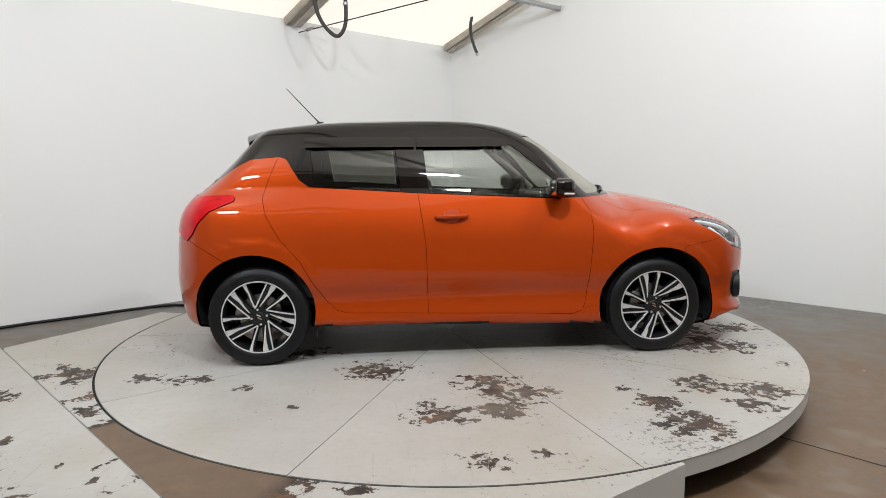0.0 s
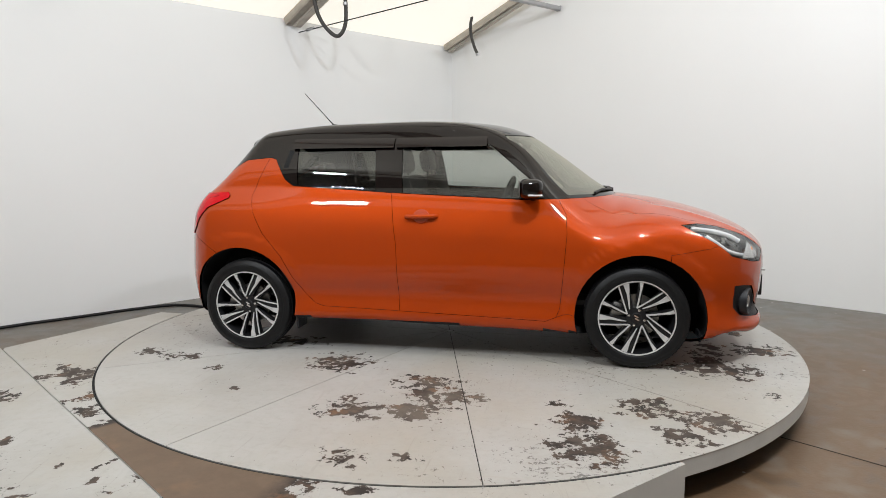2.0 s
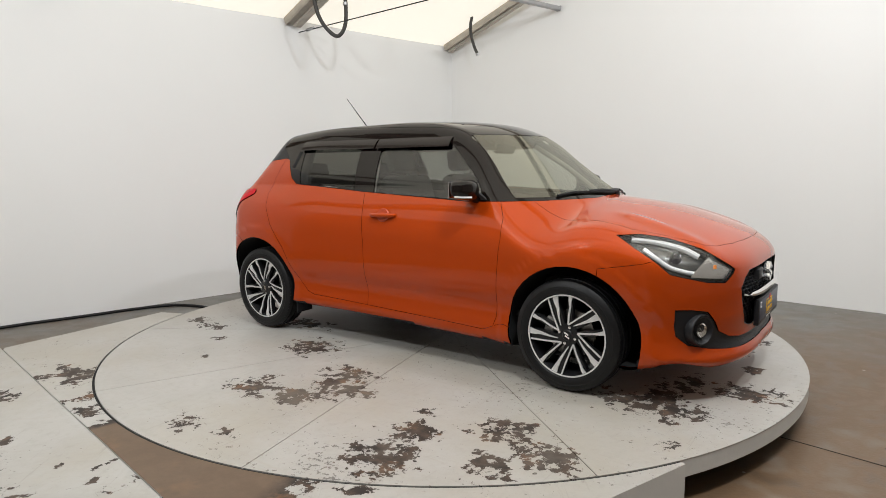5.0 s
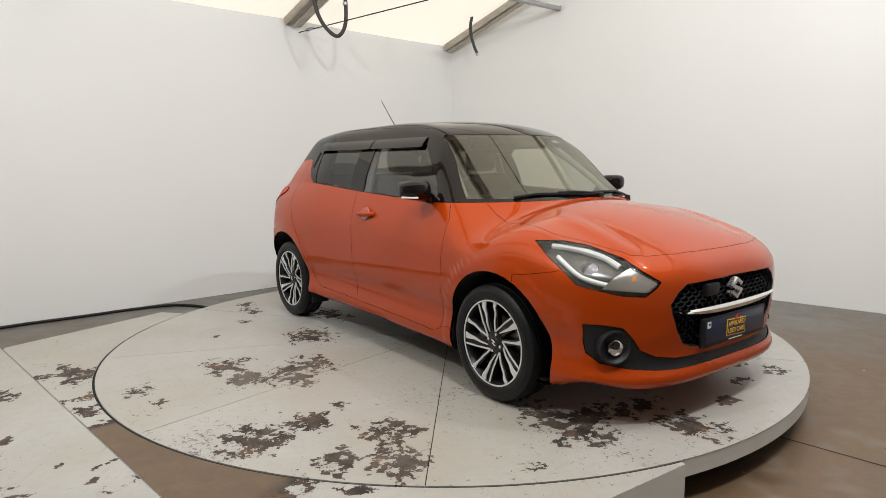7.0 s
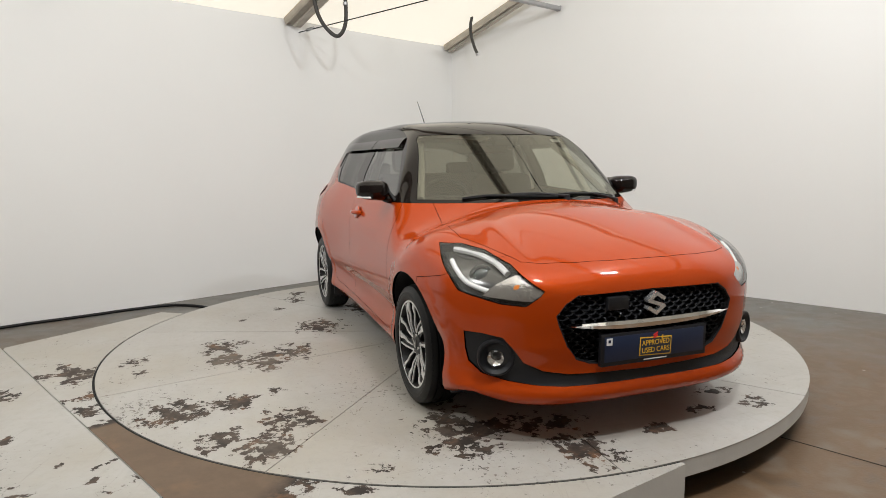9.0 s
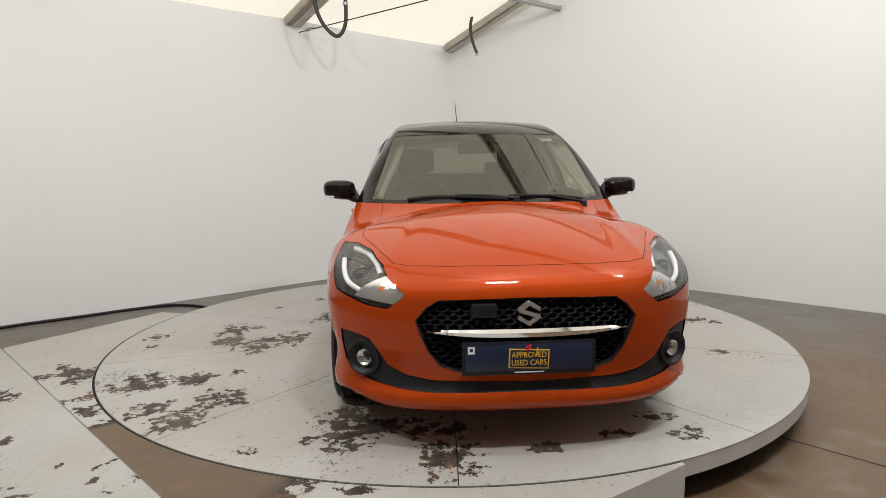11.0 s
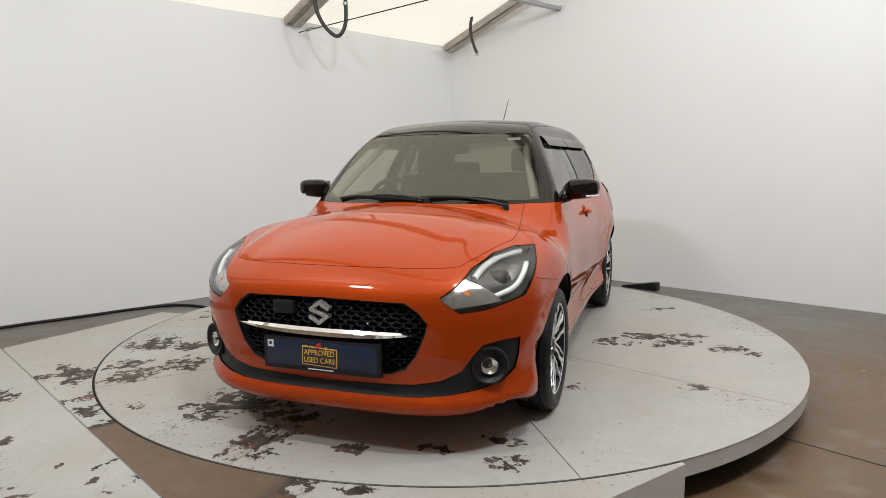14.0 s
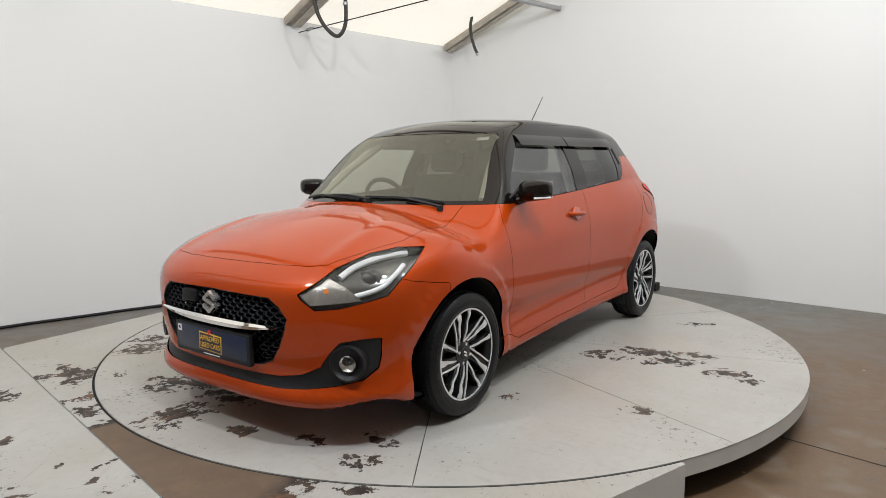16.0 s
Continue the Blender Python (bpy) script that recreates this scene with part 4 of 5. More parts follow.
def arch_liner(car, cx, cz, r, s):
    bm = bmesh.new()
    rows = []
    for i in range(33):
        a = math.pi * (-0.10 + 1.20 * i / 32)
        x, z = cx + r * math.cos(a), max(cz + r * math.sin(a), 0.17)
        y = width_at(x, max(z, 0.215)) - 0.012
        rows.append([bm.verts.new((x, y * s, z)), bm.verts.new((cx + (r + 0.008) * math.cos(a), (y - 0.03) * s, z)), bm.verts.new((x, 0.52 * s, z))])
    for a, b in zip(rows, rows[1:]):
        for k in range(2):
            bm.faces.new((a[k], a[k + 1], b[k + 1], b[k]))
    bm.faces.new([q[2] for q in rows])
    part("arch_liner", bm, MATT, car)


def car_lights(car, points, cut):
    for s in (1, -1):
        lamp_unit = tagged(new("headlight"), "swept headlight with clear lens and projector")
        lamp_unit.parent = car
        panel("lens", points, cut["headlight"], CLEAR, lamp_unit, "clear lens", s, gap=0.002, depth=0.02, lift=-0.001)
        # housing: the same outline, set back
        panel("housing", points, cut["headlight"], LAMP_GREY, lamp_unit, "smoked chrome housing", s, gap=0.002, depth=-0.03, lift=-0.048)

        def q(x, y, z, inwards=0.03):
            n = body_normal(np.array([[x, y, z]]))[0]
            v = Vector((x, y, z)) - Vector(n) * inwards
            return Vector((v.x, v.y * s, v.z))
        c = q(1.745, 0.690, 0.735, 0.035)
        turn = Vector((0.93, 0.30 * s, 0.10)).to_track_quat("Y", "Z").to_matrix().to_4x4()
        m = Matrix.Translation(c) @ turn
        part("projector", lathe([(0.0001, 0.024), (0.022, 0.020), (0.037, 0.007), (0.041, -0.01), (0.0001, -0.01)], 28, m=m, closed=False), material("projector_glass", (0.02, 0.02, 0.024), 0.03, 0, 1.0) if s == 1 else bpy.data.materials["projector_glass"], lamp_unit)
        part("projector_ring", lathe([(0.042, 0.002), (0.052, -0.002), (0.057, -0.02), (0.042, -0.02)], 32, m=m), LAMP_GREY, lamp_unit)
        # light guide along the outer and lower edge
        line = [q(*p, 0.016) for p in ((1.60, 0.772, 0.785), (1.66, 0.772, 0.745), (1.725, 0.752, 0.698), (1.80, 0.695, 0.668), (1.86, 0.632, 0.652), (1.905, 0.575, 0.640))]
        part("light_guide", tube(bend(line, 8), 0.0115, 10), LED_WHITE, lamp_unit)
        up = [q(*p, 0.018) for p in ((1.52, 0.72, 0.828), (1.62, 0.655, 0.815), (1.74, 0.615, 0.785), (1.82, 0.60, 0.745))]
        part("upper_reflector", tube(bend(up, 8), 0.016, 8, taper=0.9), LED_WHITE, lamp_unit)
        # ribbed reflector round the indicator, behind the inner end of the lens
        bm = bmesh.new()
        used = {}
        set_back = points - body_normal(points) * 0.016
        for f in cut["headlight"]:
            for i in f:
                if i not in used:
                    used[i] = bm.verts.new((set_back[i][0], set_back[i][1] * s, set_back[i][2]))
            bm.faces.new([used[i] for i in f])
        for co, no in (((1.815, 0, 0.66), (1, 0, -0.55)), ((1.9, 0, 0.633), (0.15, 0, 1)), ((1.88, 0, 0.727), (-0.85, 0, -1)), ((1.948, 0, 0.66), (-1, 0, 0))):
            bmesh.ops.bisect_plane(bm, geom=[*bm.verts, *bm.edges, *bm.faces], plane_co=co, plane_no=no, clear_inner=True)
        part("indicator_reflector", bm, RIBBED, lamp_unit, "ribbed chrome indicator reflector")
        part("bulb", lathe([(0.0001, 0.016), (0.018, 0.012), (0.022, -0.004), (0.0001, -0.008)], 16, m=Matrix.Translation(q(1.890, 0.588, 0.684, 0.014)) @ turn, closed=False), AMBER, lamp_unit, "amber bulb")
        tail = panel("tail_light", points, cut["tail_light"], RED_LENS, car, "glossy red tail light", s, lift=0.006)
        for line in ([(-1.42, 1.010), (-1.52, 0.985), (-1.60, 0.915), (-1.655, 0.815)], [(-1.45, 1.022), (-1.58, 1.003), (-1.66, 0.93), (-1.71, 0.84)]):
            part("lens_rib", tube([(x, (width_at(x, z) + 0.006) * s, z) for x, _, z in bend([(x, 0, z) for x, z in line], 6)], 0.0022, 6), DARK_RED, tail)
        # fog lamp
        fog = tagged(new("fog_lamp"), "round fog lamp in a black bezel")
        fog.parent = car
        f = Vector((1.856, 0.671 * s, 0.388))
        mf = Matrix.Translation(f) @ Vector((0.90, 0.43 * s, 0.02)).to_track_quat("Y", "Z").to_matrix().to_4x4()
        part("bezel", lathe([(0.034, -0.018), (0.050, -0.010), (0.068, 0.012), (0.075, 0.012), (0.079, 0.004), (0.080, -0.03), (0.034, -0.035)], 40, m=mf), TRIM, fog)
        part("bowl", lathe([(0.0001, -0.016), (0.020, -0.010), (0.035, 0.004), (0.035, -0.034), (0.0001, -0.036)], 32, m=mf, closed=False), CHROME, fog)
        part("bulb_cap", lathe([(0.0001, 0.002), (0.006, 0.000), (0.008, -0.014), (0.0001, -0.014)], 16, m=mf, closed=False), LAMP_GREY, fog)
        part("lens", lathe([(0.0001, 0.014), (0.018, 0.011), (0.035, 0.005), (0.035, 0.003)], 32, m=mf, closed=False), CLEAR, fog)


def grille(car, points, cut):
    g = tagged(new("grille"), "black honeycomb grille")
    g.parent = car
    panel("backing", points, cut["grille"], MATT, g, gap=0.0005, depth=-0.05, lift=-0.060)
    poly = next(p for n, _, p in OUTLINES if n == "grille")
    bm = bmesh.new()
    wx, hz = 0.050, 0.022
    for row in range(17):
        for col in range(-10, 11):
            z = 0.352 + row * hz * 0.86
            y = col * wx + (row % 2) * wx / 2
            if not inside(poly, abs(y), z):
                continue
            out, inn = [], []
            for k, (u, v) in enumerate(((0.5, 0.0), (0.30, 0.5), (-0.30, 0.5), (-0.5, 0.0), (-0.30, -0.5), (0.30, -0.5))):
                for lst, f, dx in ((out, 1.05, -0.020), (inn, 0.80, -0.024)):
                    yy, zz = y + u * wx * f, z + v * hz * f
                    lst.append((bm.verts.new((on_skin(yy, zz) + dx, yy, zz)), bm.verts.new((on_skin(yy, zz) + dx - 0.022, yy, zz))))
            for k in range(6):
                n = (k + 1) % 6
                bm.faces.new((out[k][0], out[n][0], inn[n][0], inn[k][0]))
                bm.faces.new((inn[k][0], inn[n][0], inn[n][1], inn[k][1]))
    part("honeycomb", bm, material("grille_black", (0.008, 0.009, 0.012), 0.5, Specular_IOR_Level=0.3), g, shade=False)
    # outline frame
    ring = [(on_skin(y, z) - 0.004, y, z) for y, z in [p for p in poly if p[0] > 0] + [(-y, z) for y, z in reversed([p for p in poly if p[0] > 0])]]
    part("grille_frame", tube(ring + ring[:1], 0.0045, 8), TRIM, g)
    # chrome bar
    bm = bmesh.new()
    rows = []
    for i in range(41):
        y = -0.415 + 0.83 * i / 40
        h = 0.013 * (1 - (abs(y) / 0.415) ** 3) + 0.0035
        z = 0.520 + 0.012 * (y / 0.4) ** 2
        x = on_skin(y, z) + 0.012
        rows.append([bm.verts.new((x, y, z + h)), bm.verts.new((x + 0.010, y, z + h * 0.15)), bm.verts.new((x + 0.004, y, z - h)), bm.verts.new((x - 0.03, y, z - h)), bm.verts.new((x - 0.03, y, z + h))])
    for a, b in zip(rows, rows[1:]):
        for k in range(5):
            bm.faces.new((a[k], a[(k + 1) % 5], b[(k + 1) % 5], b[k]))
    bm.faces.new(rows[0]), bm.faces.new(rows[-1][::-1])
    part("chrome_bar", bm, CHROME, g, "chrome bar", angle=0.5)
    part("radar_cover", box(0.05, 0.105, 0.058, pose(on_skin(-0.185, 0.61) - 0.022, -0.180, 0.611), 0.008), TRIM, g, "plain black radar cover")
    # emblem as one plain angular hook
    bm = bmesh.new()
    knots = [(0.042, 0.017), (0.0, 0.042), (-0.038, 0.013), (0.038, -0.013), (0.0, -0.042), (-0.042, -0.017)]
    for i, ((ya, za), (yb, zb)) in enumerate(zip(knots, knots[1:])):
        length, lean = math.hypot(yb - ya, zb - za), math.degrees(math.atan2(zb - za, yb - ya))
        box(0.030, length + (0.006 if i in (0, 4) else 0.010), 0.016, pose(2.024 + 0.0006 * i, (ya + yb) / 2, 0.600 + (za + zb) / 2, lean), bm=bm)
    part("emblem", bm, EMBLEM, g, "chrome emblem", shade=False)


def text(body, size, at, mat, parent, name="lettering", width=0):
    cu = bpy.data.curves.new(name, "FONT")
    cu.body, cu.size, cu.align_x, cu.align_y, cu.extrude = body, size, "CENTER", "CENTER", 0.0006
    tmp = new("tmp", cu)
    bpy.context.view_layer.update()
    me = bpy.data.meshes.new_from_object(tmp.evaluated_get(bpy.context.evaluated_depsgraph_get()))
    bpy.data.objects.remove(tmp)
    me.name = name
    me.materials.clear()
    me.materials.append(mat)
    ob = new(name, me)
    if width:
        w = max(v.co.x for v in me.vertices) - min(v.co.x for v in me.vertices)
        me.transform(Matrix.Diagonal((width / w, 1.12, 1, 1)))
    me.transform(Matrix.Rotation(math.pi / 2, 4, "Z") @ Matrix.Rotation(math.pi / 2, 4, "X"))
    ob.parent, ob.matrix_basis = parent, Matrix.Translation(at)
    return ob


def plate(car):
    p = tagged(new("number_plate"), "navy dealer plate with a yellow printed badge")
    p.parent = car
    z = 0.421
    part("holder", box(0.026, 0.546, 0.138, pose(2.026, 0, z - 0.004), 0.005), TRIM, p)
    part("plate_face", box(0.006, 0.516, 0.108, pose(2.0375, 0, z), 0.002), PLATE_BLUE, p)
    x = 2.0415
    badge = part("badge", box(0.002, 0.164, 0.080, pose(x, -0.002, z - 0.006, -2.5), 0.0006), YELLOW, p, "yellow printed badge")
    part("badge_inner", box(0.002, 0.155, 0.071, pose(x + 0.0008, -0.002, z - 0.006, -2.5)), PLATE_BLUE, badge)
    text("APPROVED", 0.029, (x + 0.0024, -0.002, z + 0.010), YELLOW, p, width=0.142)
    text("USED CARS", 0.029, (x + 0.0024, -0.002, z - 0.022), YELLOW, p, width=0.142)
    bm = bmesh.new()
    for o in (0.0055, -0.0055):
        box(0.002, 0.024, 0.007, pose(x + 0.0022, -0.004, z + 0.041 + o, 28), bm=bm)
    part("red_mark", bm, RED_PRINT, p, shade=False)
    part("tick_stroke", box(0.002, 0.004, 0.034, pose(x + 0.003, 0.030, z + 0.022, -8)), YELLOW, p)
    part("side_tab", box(0.002, 0.028, 0.030, pose(x, -0.236, z + 0.034)), WHITE_PRINT, p, "small white tab")
    part("side_mark", box(0.002, 0.012, 0.012, pose(x + 0.001, -0.236, z + 0.036)), PLATE_BLUE, p)
    part("web_line", box(0.002, 0.120, 0.0045, pose(2.0388, 0.0, z - 0.0615)), WHITE_PRINT, p)


def mirrors(car):
    for s in (1, -1):
        m = tagged(new("door_mirror"), "gloss black door mirror")
        m.parent = car
        bm = bmesh.new()
        bmesh.ops.create_uvsphere(bm, u_segments=32, v_segments=18, radius=1)
        for v in bm.verts:
            q = v.co
            f = 3.2
            k = (abs(q.x) ** f + abs(q.y) ** f + abs(q.z) ** f) ** (1 / f)
            q /= k
            x, y, z = q.x, q.y, q.z
            x = x * (0.085 if x > 0 else 0.055)
            z = z * (0.062 - 0.010 * (y + 1) / 2) + 0.006 * y
            if x > 0:
                x *= 1 - 0.30 * (y * y)
            v.co = (x, y * 0.095, z)
        bm.transform(pose(0.600, 0.862 * s, 1.052, 0, 0, -8 * s) @ Matrix.Diagonal((1, s, 1, 1)))
        part("shell", bm, GLOSS_BLACK, m)
        part("mirror_glass", box(0.004, 0.150, 0.090, pose(0.543, 0.862 * s, 1.054, 0, 0, -8 * s), 0.0015), CHROME, m)
        line = [Vector((0.600 + 0.087 * math.cos(a) - 0.012 * abs(a) , (0.860 + 0.092 * math.sin(a)) * s, 1.012 + 0.004 * math.sin(a))) for a in (0.35, 0.7, 1.05, 1.35)]
        part("side_indicator", tube(bend(line, 5), 0.0055, 8), LED_WHITE, m, "pale side indicator strip")
        part("stalk", tube(bend([(0.625, 0.70 * s, 0.992), (0.62, 0.76 * s, 0.996), (0.61, 0.80 * s, 1.01)], 5), 0.024, 10), GLOSS_BLACK, m)
        part("sail_panel", prism([(0.54, 0.0), (0.70, 0.0), (0.60, 0.10)], 0, 0.012), TRIM, m).matrix_basis = Matrix.Translation((0, 0.735 * s, 0.985)) @ pose(0, 0, 0, 66 if s == 1 else 114)


def fittings(car):
    # door handles; the scooped recess is a disc with its shade in the paint
    for s in (1, -1):
        y = side_at(-0.055, 0.882)
        h = tagged(new("door_handle"), "body-coloured bar door handle")
        h.parent = car
        line = [(-0.148, y - 0.004, 0.878), (-0.135, y + 0.020, 0.881), (-0.06, y + 0.032, 0.883), (0.02, y + 0.020, 0.884), (0.036, y - 0.004, 0.884)]
        bm = tube(bend([(a, b * s, c) for a, b, c in line], 6), 0.0145, 12)
        part("grip", bm, ORANGE, h)
        bm = lathe([(0.0001, 0.003), (0.040, 0.002), (0.044, -0.006), (0.0001, -0.006)], 28, closed=False, m=Matrix.Translation((-0.055, (y + 0.011) * s, 0.884)) @ pose(0, 0, 0, 12 * s) @ Matrix.Diagonal((1.15, s, 1, 1)))
        part("recess", bm, material("shaded_orange_paint", (0.45, 0.05, 0.006), 0.4, 0.2, 1.0) if s == 1 else bpy.data.materials["shaded_orange_paint"], h)
        if s == 1:
            part("button", lathe([(0.0001, 0.003), (0.008, 0.002), (0.0001, -0.002)], 12, closed=False, m=Matrix.Translation((-0.115, y + 0.034, 0.882))), TRIM, h)
        # hidden rear handle in the black corner panel
        yq = side_at(-0.955, 1.24)
        part("rear_door_handle", box(0.036, 0.016, 0.13, pose(-0.955, (yq - 0.004) * s, 1.238, 26 * s, 12, 0), 0.006), MATT, car, "hidden black rear door handle")
        part("mud_flap", box(0.012, 0.14, 0.11, pose(-0.885, 0.745 * s, 0.205), 0.004), TRIM, car)
        part("front_flap", box(0.012, 0.11, 0.06, pose(1.585, 0.715 * s, 0.185), 0.004), TRIM, car)
    bm = bmesh.new()
    ring = []
    for i in range(37):
        a = 2 * math.pi * i / 36
        x, z = -1.28 + 0.085 * math.cos(a), 0.88 + 0.085 * math.sin(a)
        ring.append((x, width_at(x, z) - 0.0005, z))
    part("fuel_flap_seam", tube(ring, 0.0022, 6), MATT, car)
    # aerial
    a = tagged(new("aerial"), "thin black whip aerial on the roof")
    a.parent = car
    z = float(body_top(np.array([-0.90]), np.array([0.0]))[0])
    part("aerial_base", lathe([(0.0001, 0.022), (0.012, 0.02), (0.024, 0.006), (0.028, -0.004), (0.0001, -0.004)], 20, "Z", closed=False, m=pose(-0.90, 0, z) @ Matrix.Diagonal((1.6, 1, 1, 1))), TRIM, a)
    part("whip", tube([(-0.905, 0, z + 0.012), (-0.97, 0, z + 0.082), (-1.125, 0, z + 0.250)], 0.0048, 8, taper=0.5), TRIM, a)
    # roof spoiler over the rear screen
    bm = bmesh.new()
    rows = []
    for i in range(25):
        y = -0.505 + 1.01 * i / 24
        back = -1.355 + 0.06 * (abs(y) / 0.505) ** 3
        rows.append([bm.verts.new((x, y, float(body_top(np.array([x]), np.array([y]))[0]) + o - 0.040 * (abs(y) / 0.505) ** 4)) for x, o in ((-0.98, -0.004), (-1.12, 0.001), (-1.25, 0.000), (back, -0.014), (back - 0.004, -0.030), (-1.30, -0.085), (-1.0, -0.09))])
    for a, b in zip(rows, rows[1:]):
        for k in range(7):
            bm.faces.new((a[k], a[(k + 1) % 7], b[(k + 1) % 7], b[k]))
    bm.faces.new(rows[0]), bm.faces.new(rows[-1][::-1])
    part("roof_spoiler", bm, GLOSS_BLACK, car, "gloss black roof spoiler", angle=0.7)
    # wipers
    def wiper(points, blade):
        w = tagged(new("wiper"), "black windscreen wiper")
        w.parent = car
        top = lambda x, y, o: (x, y, float(body_top(np.array([x]), np.array([y]))[0]) + o)
        part("arm", tube(bend([top(*q, 0.016) for q in points], 5), 0.009, 8, taper=0.6), TRIM, w)
        part("blade", tube([top(*q, 0.010) for q in blade], 0.009, 6), RUBBER, w)
        part("pivot", lathe([(0.0001, 0.02), (0.016, 0.016), (0.02, -0.03), (0.0001, -0.03)], 16, "Z", closed=False, m=Matrix.Translation(top(*points[0], 0.006))), TRIM, w)
    wiper([(1.115, 0.12), (1.09, -0.05), (1.068, -0.20)], [(1.115, 0.06), (1.085, -0.15), (1.03, -0.33), (0.985, -0.46)])
    wiper([(1.005, 0.52), (1.03, 0.43), (1.05, 0.33)], [(0.965, 0.52), (1.02, 0.38), (1.075, 0.18), (1.09, 0.08)])
    part("cowl_cover", tube(bend([(0.98, -0.52, 0.938), (1.04, -0.42, 0.952), (1.11, -0.2, 0.970), (1.13, 0, 0.974), (1.11, 0.2, 0.970), (1.04, 0.42, 0.952), (0.98, 0.52, 0.938)], 8), 0.019, 10), TRIM, car)
    part("licence_sticker", box(0.003, 0.075, 0.032, pose(0.449, 0.430, 1.345, 0, -50, 12)), WHITE_PRINT, car, "small white windscreen sticker")


def cabin(car):
    c = tagged(new("cabin"), "dark car cabin")
    c.parent = car
    part("cabin_floor", box(2.5, 1.45, 0.03, pose(-0.25, 0, 0.36)), CABIN, c)
    part("dashboard", prism([(0.55, -0.70), (0.98, -0.60), (1.03, -0.3), (1.05, 0.0), (1.03, 0.3), (0.98, 0.60), (0.55, 0.70)], 0.55, 0.925), CABIN, c)
    part("instrument_hood", box(0.20, 0.40, 0.09, pose(0.62, -0.36, 0.955, 0, 8, 0), 0.03), CABIN, c)
    m = pose(0.40, -0.36, 0.93, 0, -68, 0)
    part("steering_wheel", lathe([(0.185 + 0.015 * math.cos(a), 0.015 * math.sin(a)) for a in np.linspace(0, 2 * math.pi, 10)[:-1]], 40, "Z", m=m), CABIN, c)
    part("wheel_boss", box(0.12, 0.30, 0.03, m, 0.012), CABIN, c)

    def seat(x, y, w):
        st = part("seat_cushion", box(0.50, w, 0.16, pose(x + 0.16, y, 0.52, 0, -6, 0), 0.05), SEAT, c)
        back = part("seat_back", box(0.13, w * 0.95, 0.58, pose(x - 0.16, y, 0.84, 0, -16, 0), 0.05), SEAT, c)
        return st, back
    for y in (0.36, -0.36):
        seat(0.0, y, 0.50)
        part("headrest", box(0.09, 0.25, 0.17, pose(-0.27, y, 1.225, 0, -10, 0), 0.04), SEAT, c)
        part("headrest_post", tube([(-0.255, y + 0.05, 1.08), (-0.262, y + 0.05, 1.20)], 0.006, 6), CHROME, c)
    seat(-0.86, 0, 1.20)
    for y in (0.38, -0.38):
        part("headrest", box(0.08, 0.25, 0.12, pose(-1.12, y, 1.155, 0, -10, 0), 0.035), SEAT, c)
    part("parcel_shelf", box(0.36, 1.20, 0.02, pose(-1.33, 0, 1.0)), CABIN, c)
    for s in (1, -1):
        part("door_card", box(1.75, 0.05, 0.58, pose(-0.15, 0.735 * s, 0.68), 0.02), CABIN, c)
        part("pillar_lining", tube([(-0.29, 0.655 * s, 1.0), (-0.315, 0.535 * s, 1.33)], 0.03, 8), HEADLINER, c)
        part("screen_pillar_lining", tube([(0.76, 0.62 * s, 1.00), (0.56, 0.545 * s, 1.17), (0.34, 0.475 * s, 1.32)], 0.020, 8), HEADLINER, c)
        part("rear_pillar_lining", box(0.30, 0.04, 0.40, pose(-1.10, 0.59 * s, 1.15, 22 * s, 0, 0), 0.02), CABIN, c)
    verts, faces = [], []
    for i in range(13):
        x = -1.20 + 1.57 * i / 12
        for j in range(13):
            y = -0.54 + 1.08 * j / 12
            verts.append((x, y, float(body_top(np.array([x]), np.array([y]))[0]) - 0.045))
    faces = [(i * 13 + j, i * 13 + j + 1, (i + 1) * 13 + j + 1, (i + 1) * 13 + j) for i in range(12) for j in range(12)]
    ob = new("headliner", mesh("headliner", verts, faces, HEADLINER, True))
    ob.parent = c
    rv = part("rear_view_mirror", box(0.03, 0.24, 0.065, pose(0.36, 0, 1.295, 0, 12, 0), 0.014), TRIM, c)
    part("sensor_cover", box(0.13, 0.13, 0.045, pose(0.50, 0.0, 1.355, 0, 35, 0), 0.014), TRIM, c)


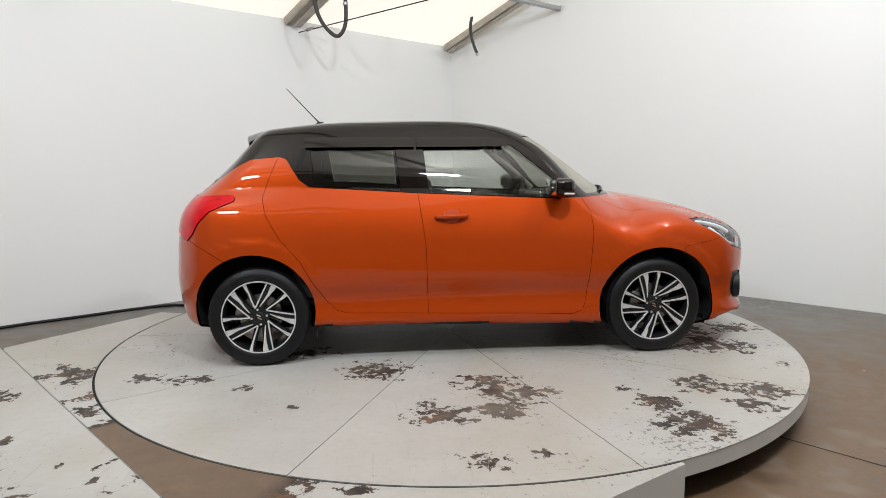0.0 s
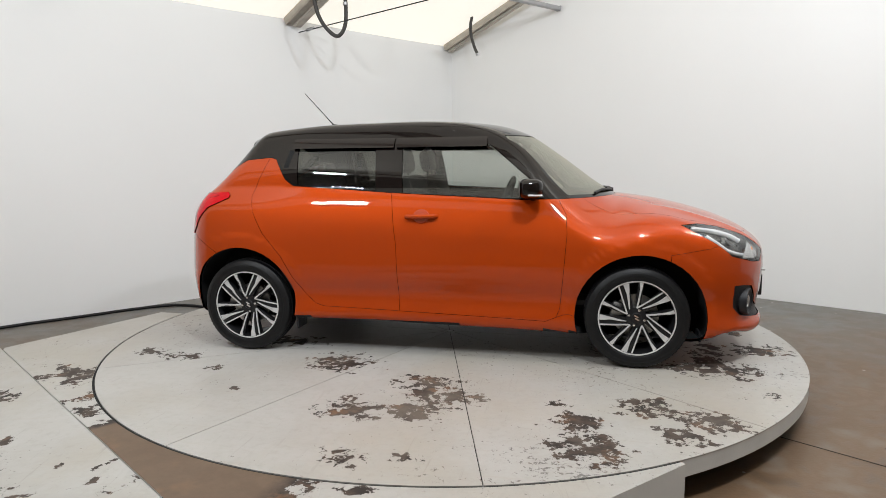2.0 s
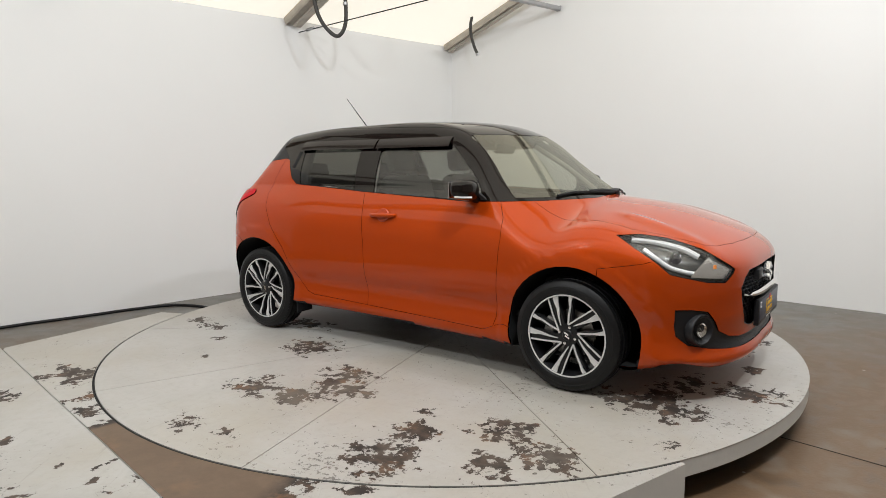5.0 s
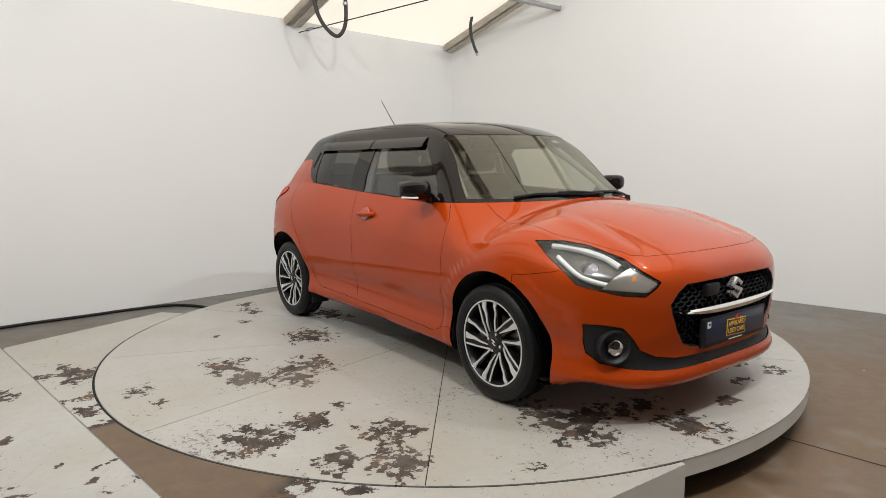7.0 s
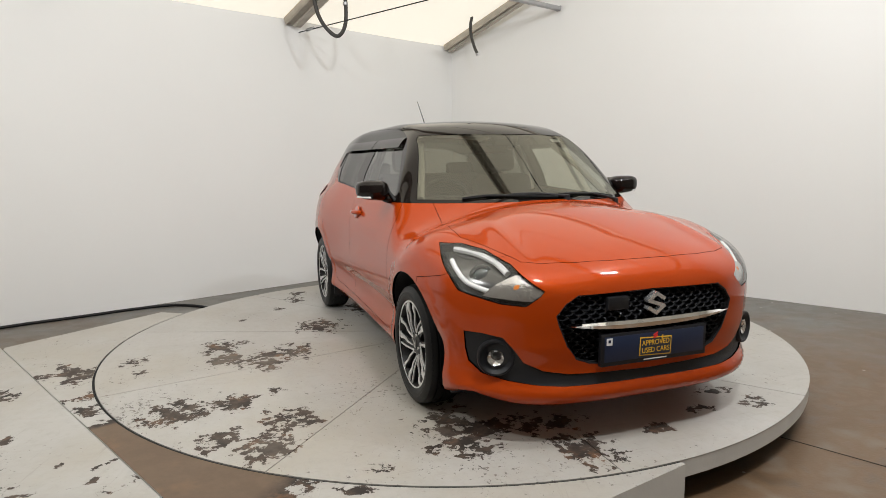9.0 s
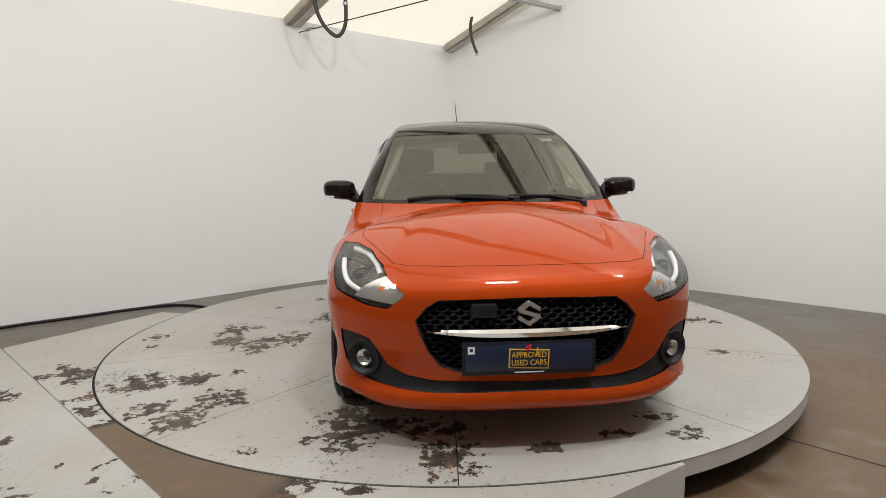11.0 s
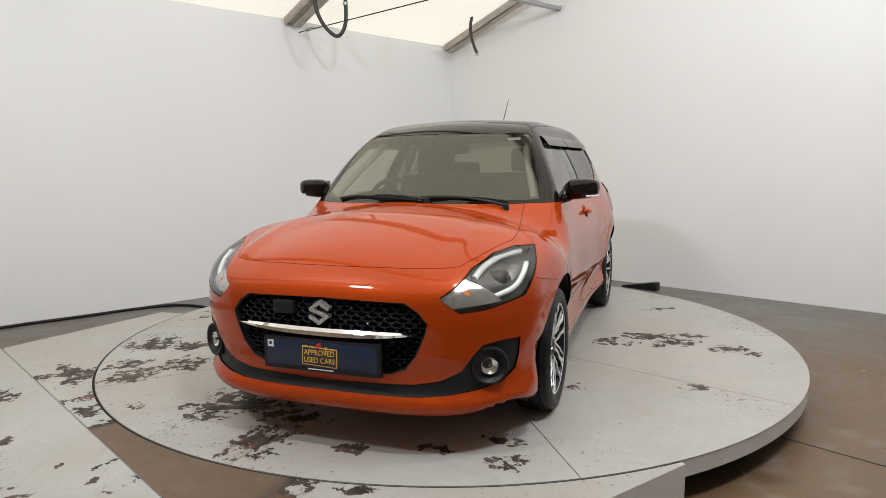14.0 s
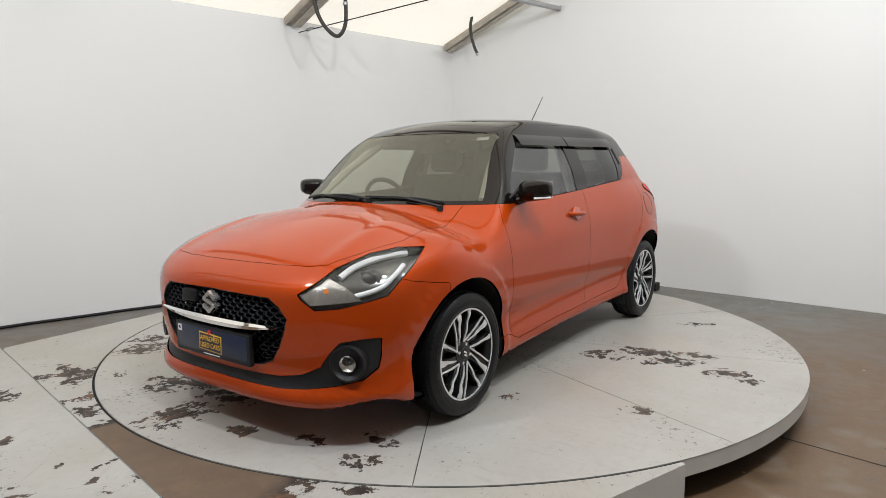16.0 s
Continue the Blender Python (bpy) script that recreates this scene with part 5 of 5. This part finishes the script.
def build_car():
    car = thing("car", "orange hatchback with a gloss black roof on the turntable", "car")
    points, cut = cut_skin()
    both = (("left", 1), ("right", -1))
    panel("bonnet", points, cut["bonnet"], ORANGE, car)
    panel("front_bumper", points, cut["front_bumper"], ORANGE, car)
    panel("rear_bumper", points, cut["rear_bumper"], ORANGE, car)
    panel("tailgate", points, cut["tailgate"], ORANGE, car)
    panel("roof", points, cut["roof"], GLOSS_BLACK, car, "gloss black roof panel")
    panel("pillar_frame", points, cut["pillar_frame"], GLOSS_BLACK, car, "gloss black pillars and roof edge")
    panel("lower_trim", points, cut["lower_trim"], TRIM, car, "matt black lower bumper trim", lift=-0.006, depth=0.02)
    panel("windscreen", points, cut["windscreen"], WINDSCREEN, car, "clear windscreen", gap=0.0015, depth=0.004, lift=-0.002, bow=screen_bow)
    if "rear_screen" in cut:
        panel("rear_screen", points, cut["rear_screen"], TINTED, car, "tinted rear screen", gap=0.0015, depth=0.004, lift=-0.002)
    if "underside" in cut:
        panel("underside", points, cut["underside"], MATT, car, gap=0)
    for _, s in both:
        panel("front_wing", points, cut["front_wing"], ORANGE, car, side=s)
        panel("rear_quarter", points, cut["rear_quarter"], ORANGE, car, side=s)
        panel("front_door", points, cut["front_door"], ORANGE, car, side=s)
        panel("rear_door", points, cut["rear_door"], ORANGE, car, side=s)
        panel("front_window", points, cut["front_window"], SIDE_GLASS, car, side=s, gap=0.0015, depth=0.004, lift=-0.003)
        panel("rear_window", points, cut["rear_window"], TINTED, car, "dark tinted glass", side=s, gap=0.0015, depth=0.004, lift=-0.003)
        # smoked wind deflectors over the side windows
        for x0, x1 in ((-0.255, 0.325), (-0.935, -0.268)):
            rows, bm = [], bmesh.new()
            for i in range(25):
                x = x0 + (x1 - x0) * i / 24
                row = []
                for z, o in ((1.368, 0.004), (1.350, 0.014), (1.330, 0.019), (1.306, 0.020), (1.306, 0.016), (1.345, 0.008)):
                    row.append(bm.verts.new((x, (side_at(x, z) + o) * s, z)))
                rows.append(row)
            for a, b in zip(rows, rows[1:]):
                for k in range(6):
                    bm.faces.new((a[k], a[(k + 1) % 6], b[(k + 1) % 6], b[k]))
            bm.faces.new(rows[0]), bm.faces.new(rows[-1][::-1])
            part("wind_deflector", bm, material("smoked_deflector", (0.010, 0.007, 0.006), 0.10, Specular_IOR_Level=0.35) if "smoked_deflector" not in bpy.data.materials else bpy.data.materials["smoked_deflector"], car, "smoked acrylic wind deflector")
        for cx, cz, r in ((1.243, 0.300, 0.372), (-1.247, 0.322, 0.358)):
            arch_liner(car, cx, cz, r + 0.001, s)
        for x, turn in ((1.225, 27), (-1.225, 0 if s == -1 else 44)):
            wheel(car, x, 0.300, s, turn)
    # dark inner shell under the panels' joints
    verts, faces = [], []
    skip = ("front_arch", "rear_arch", "windscreen", "front_window", "rear_window", "rear_screen", "headlight", "grille", "underside", "roof", "pillar_frame")
    nor = body_normal(points)
    inner = points - nor * 0.016
    for s in (1, -1):
        n0 = len(verts)
        verts += [(a, max(b, 0) * s, c) for a, b, c in inner]
        for kind, fs in cut.items():
            if kind not in skip:
                faces += [[n0 + i for i in (f if s == 1 else f[::-1])] for f in fs]
    ob = new("inner_shell", mesh("inner_shell", verts, faces, MATT, True))
    ob.parent = car
    grille(car, points, cut)
    car_lights(car, points, cut)
    plate(car)
    mirrors(car)
    fittings(car)
    cabin(car)
    return car


room()
overhead_bits()
deck()
TABLE = turntable()
CAR = build_car()


def motions():
    walk(TABLE, [(t, pose(0, 0, 0, 0, 0, a)) for t, a in TURN])
    walk(CAR, [(t, pose(0, 0, 0, 0, 0, a) @ pose(CAR_X, CAR_Y, TOP + 0.001)) for t, a in TURN])


motions()
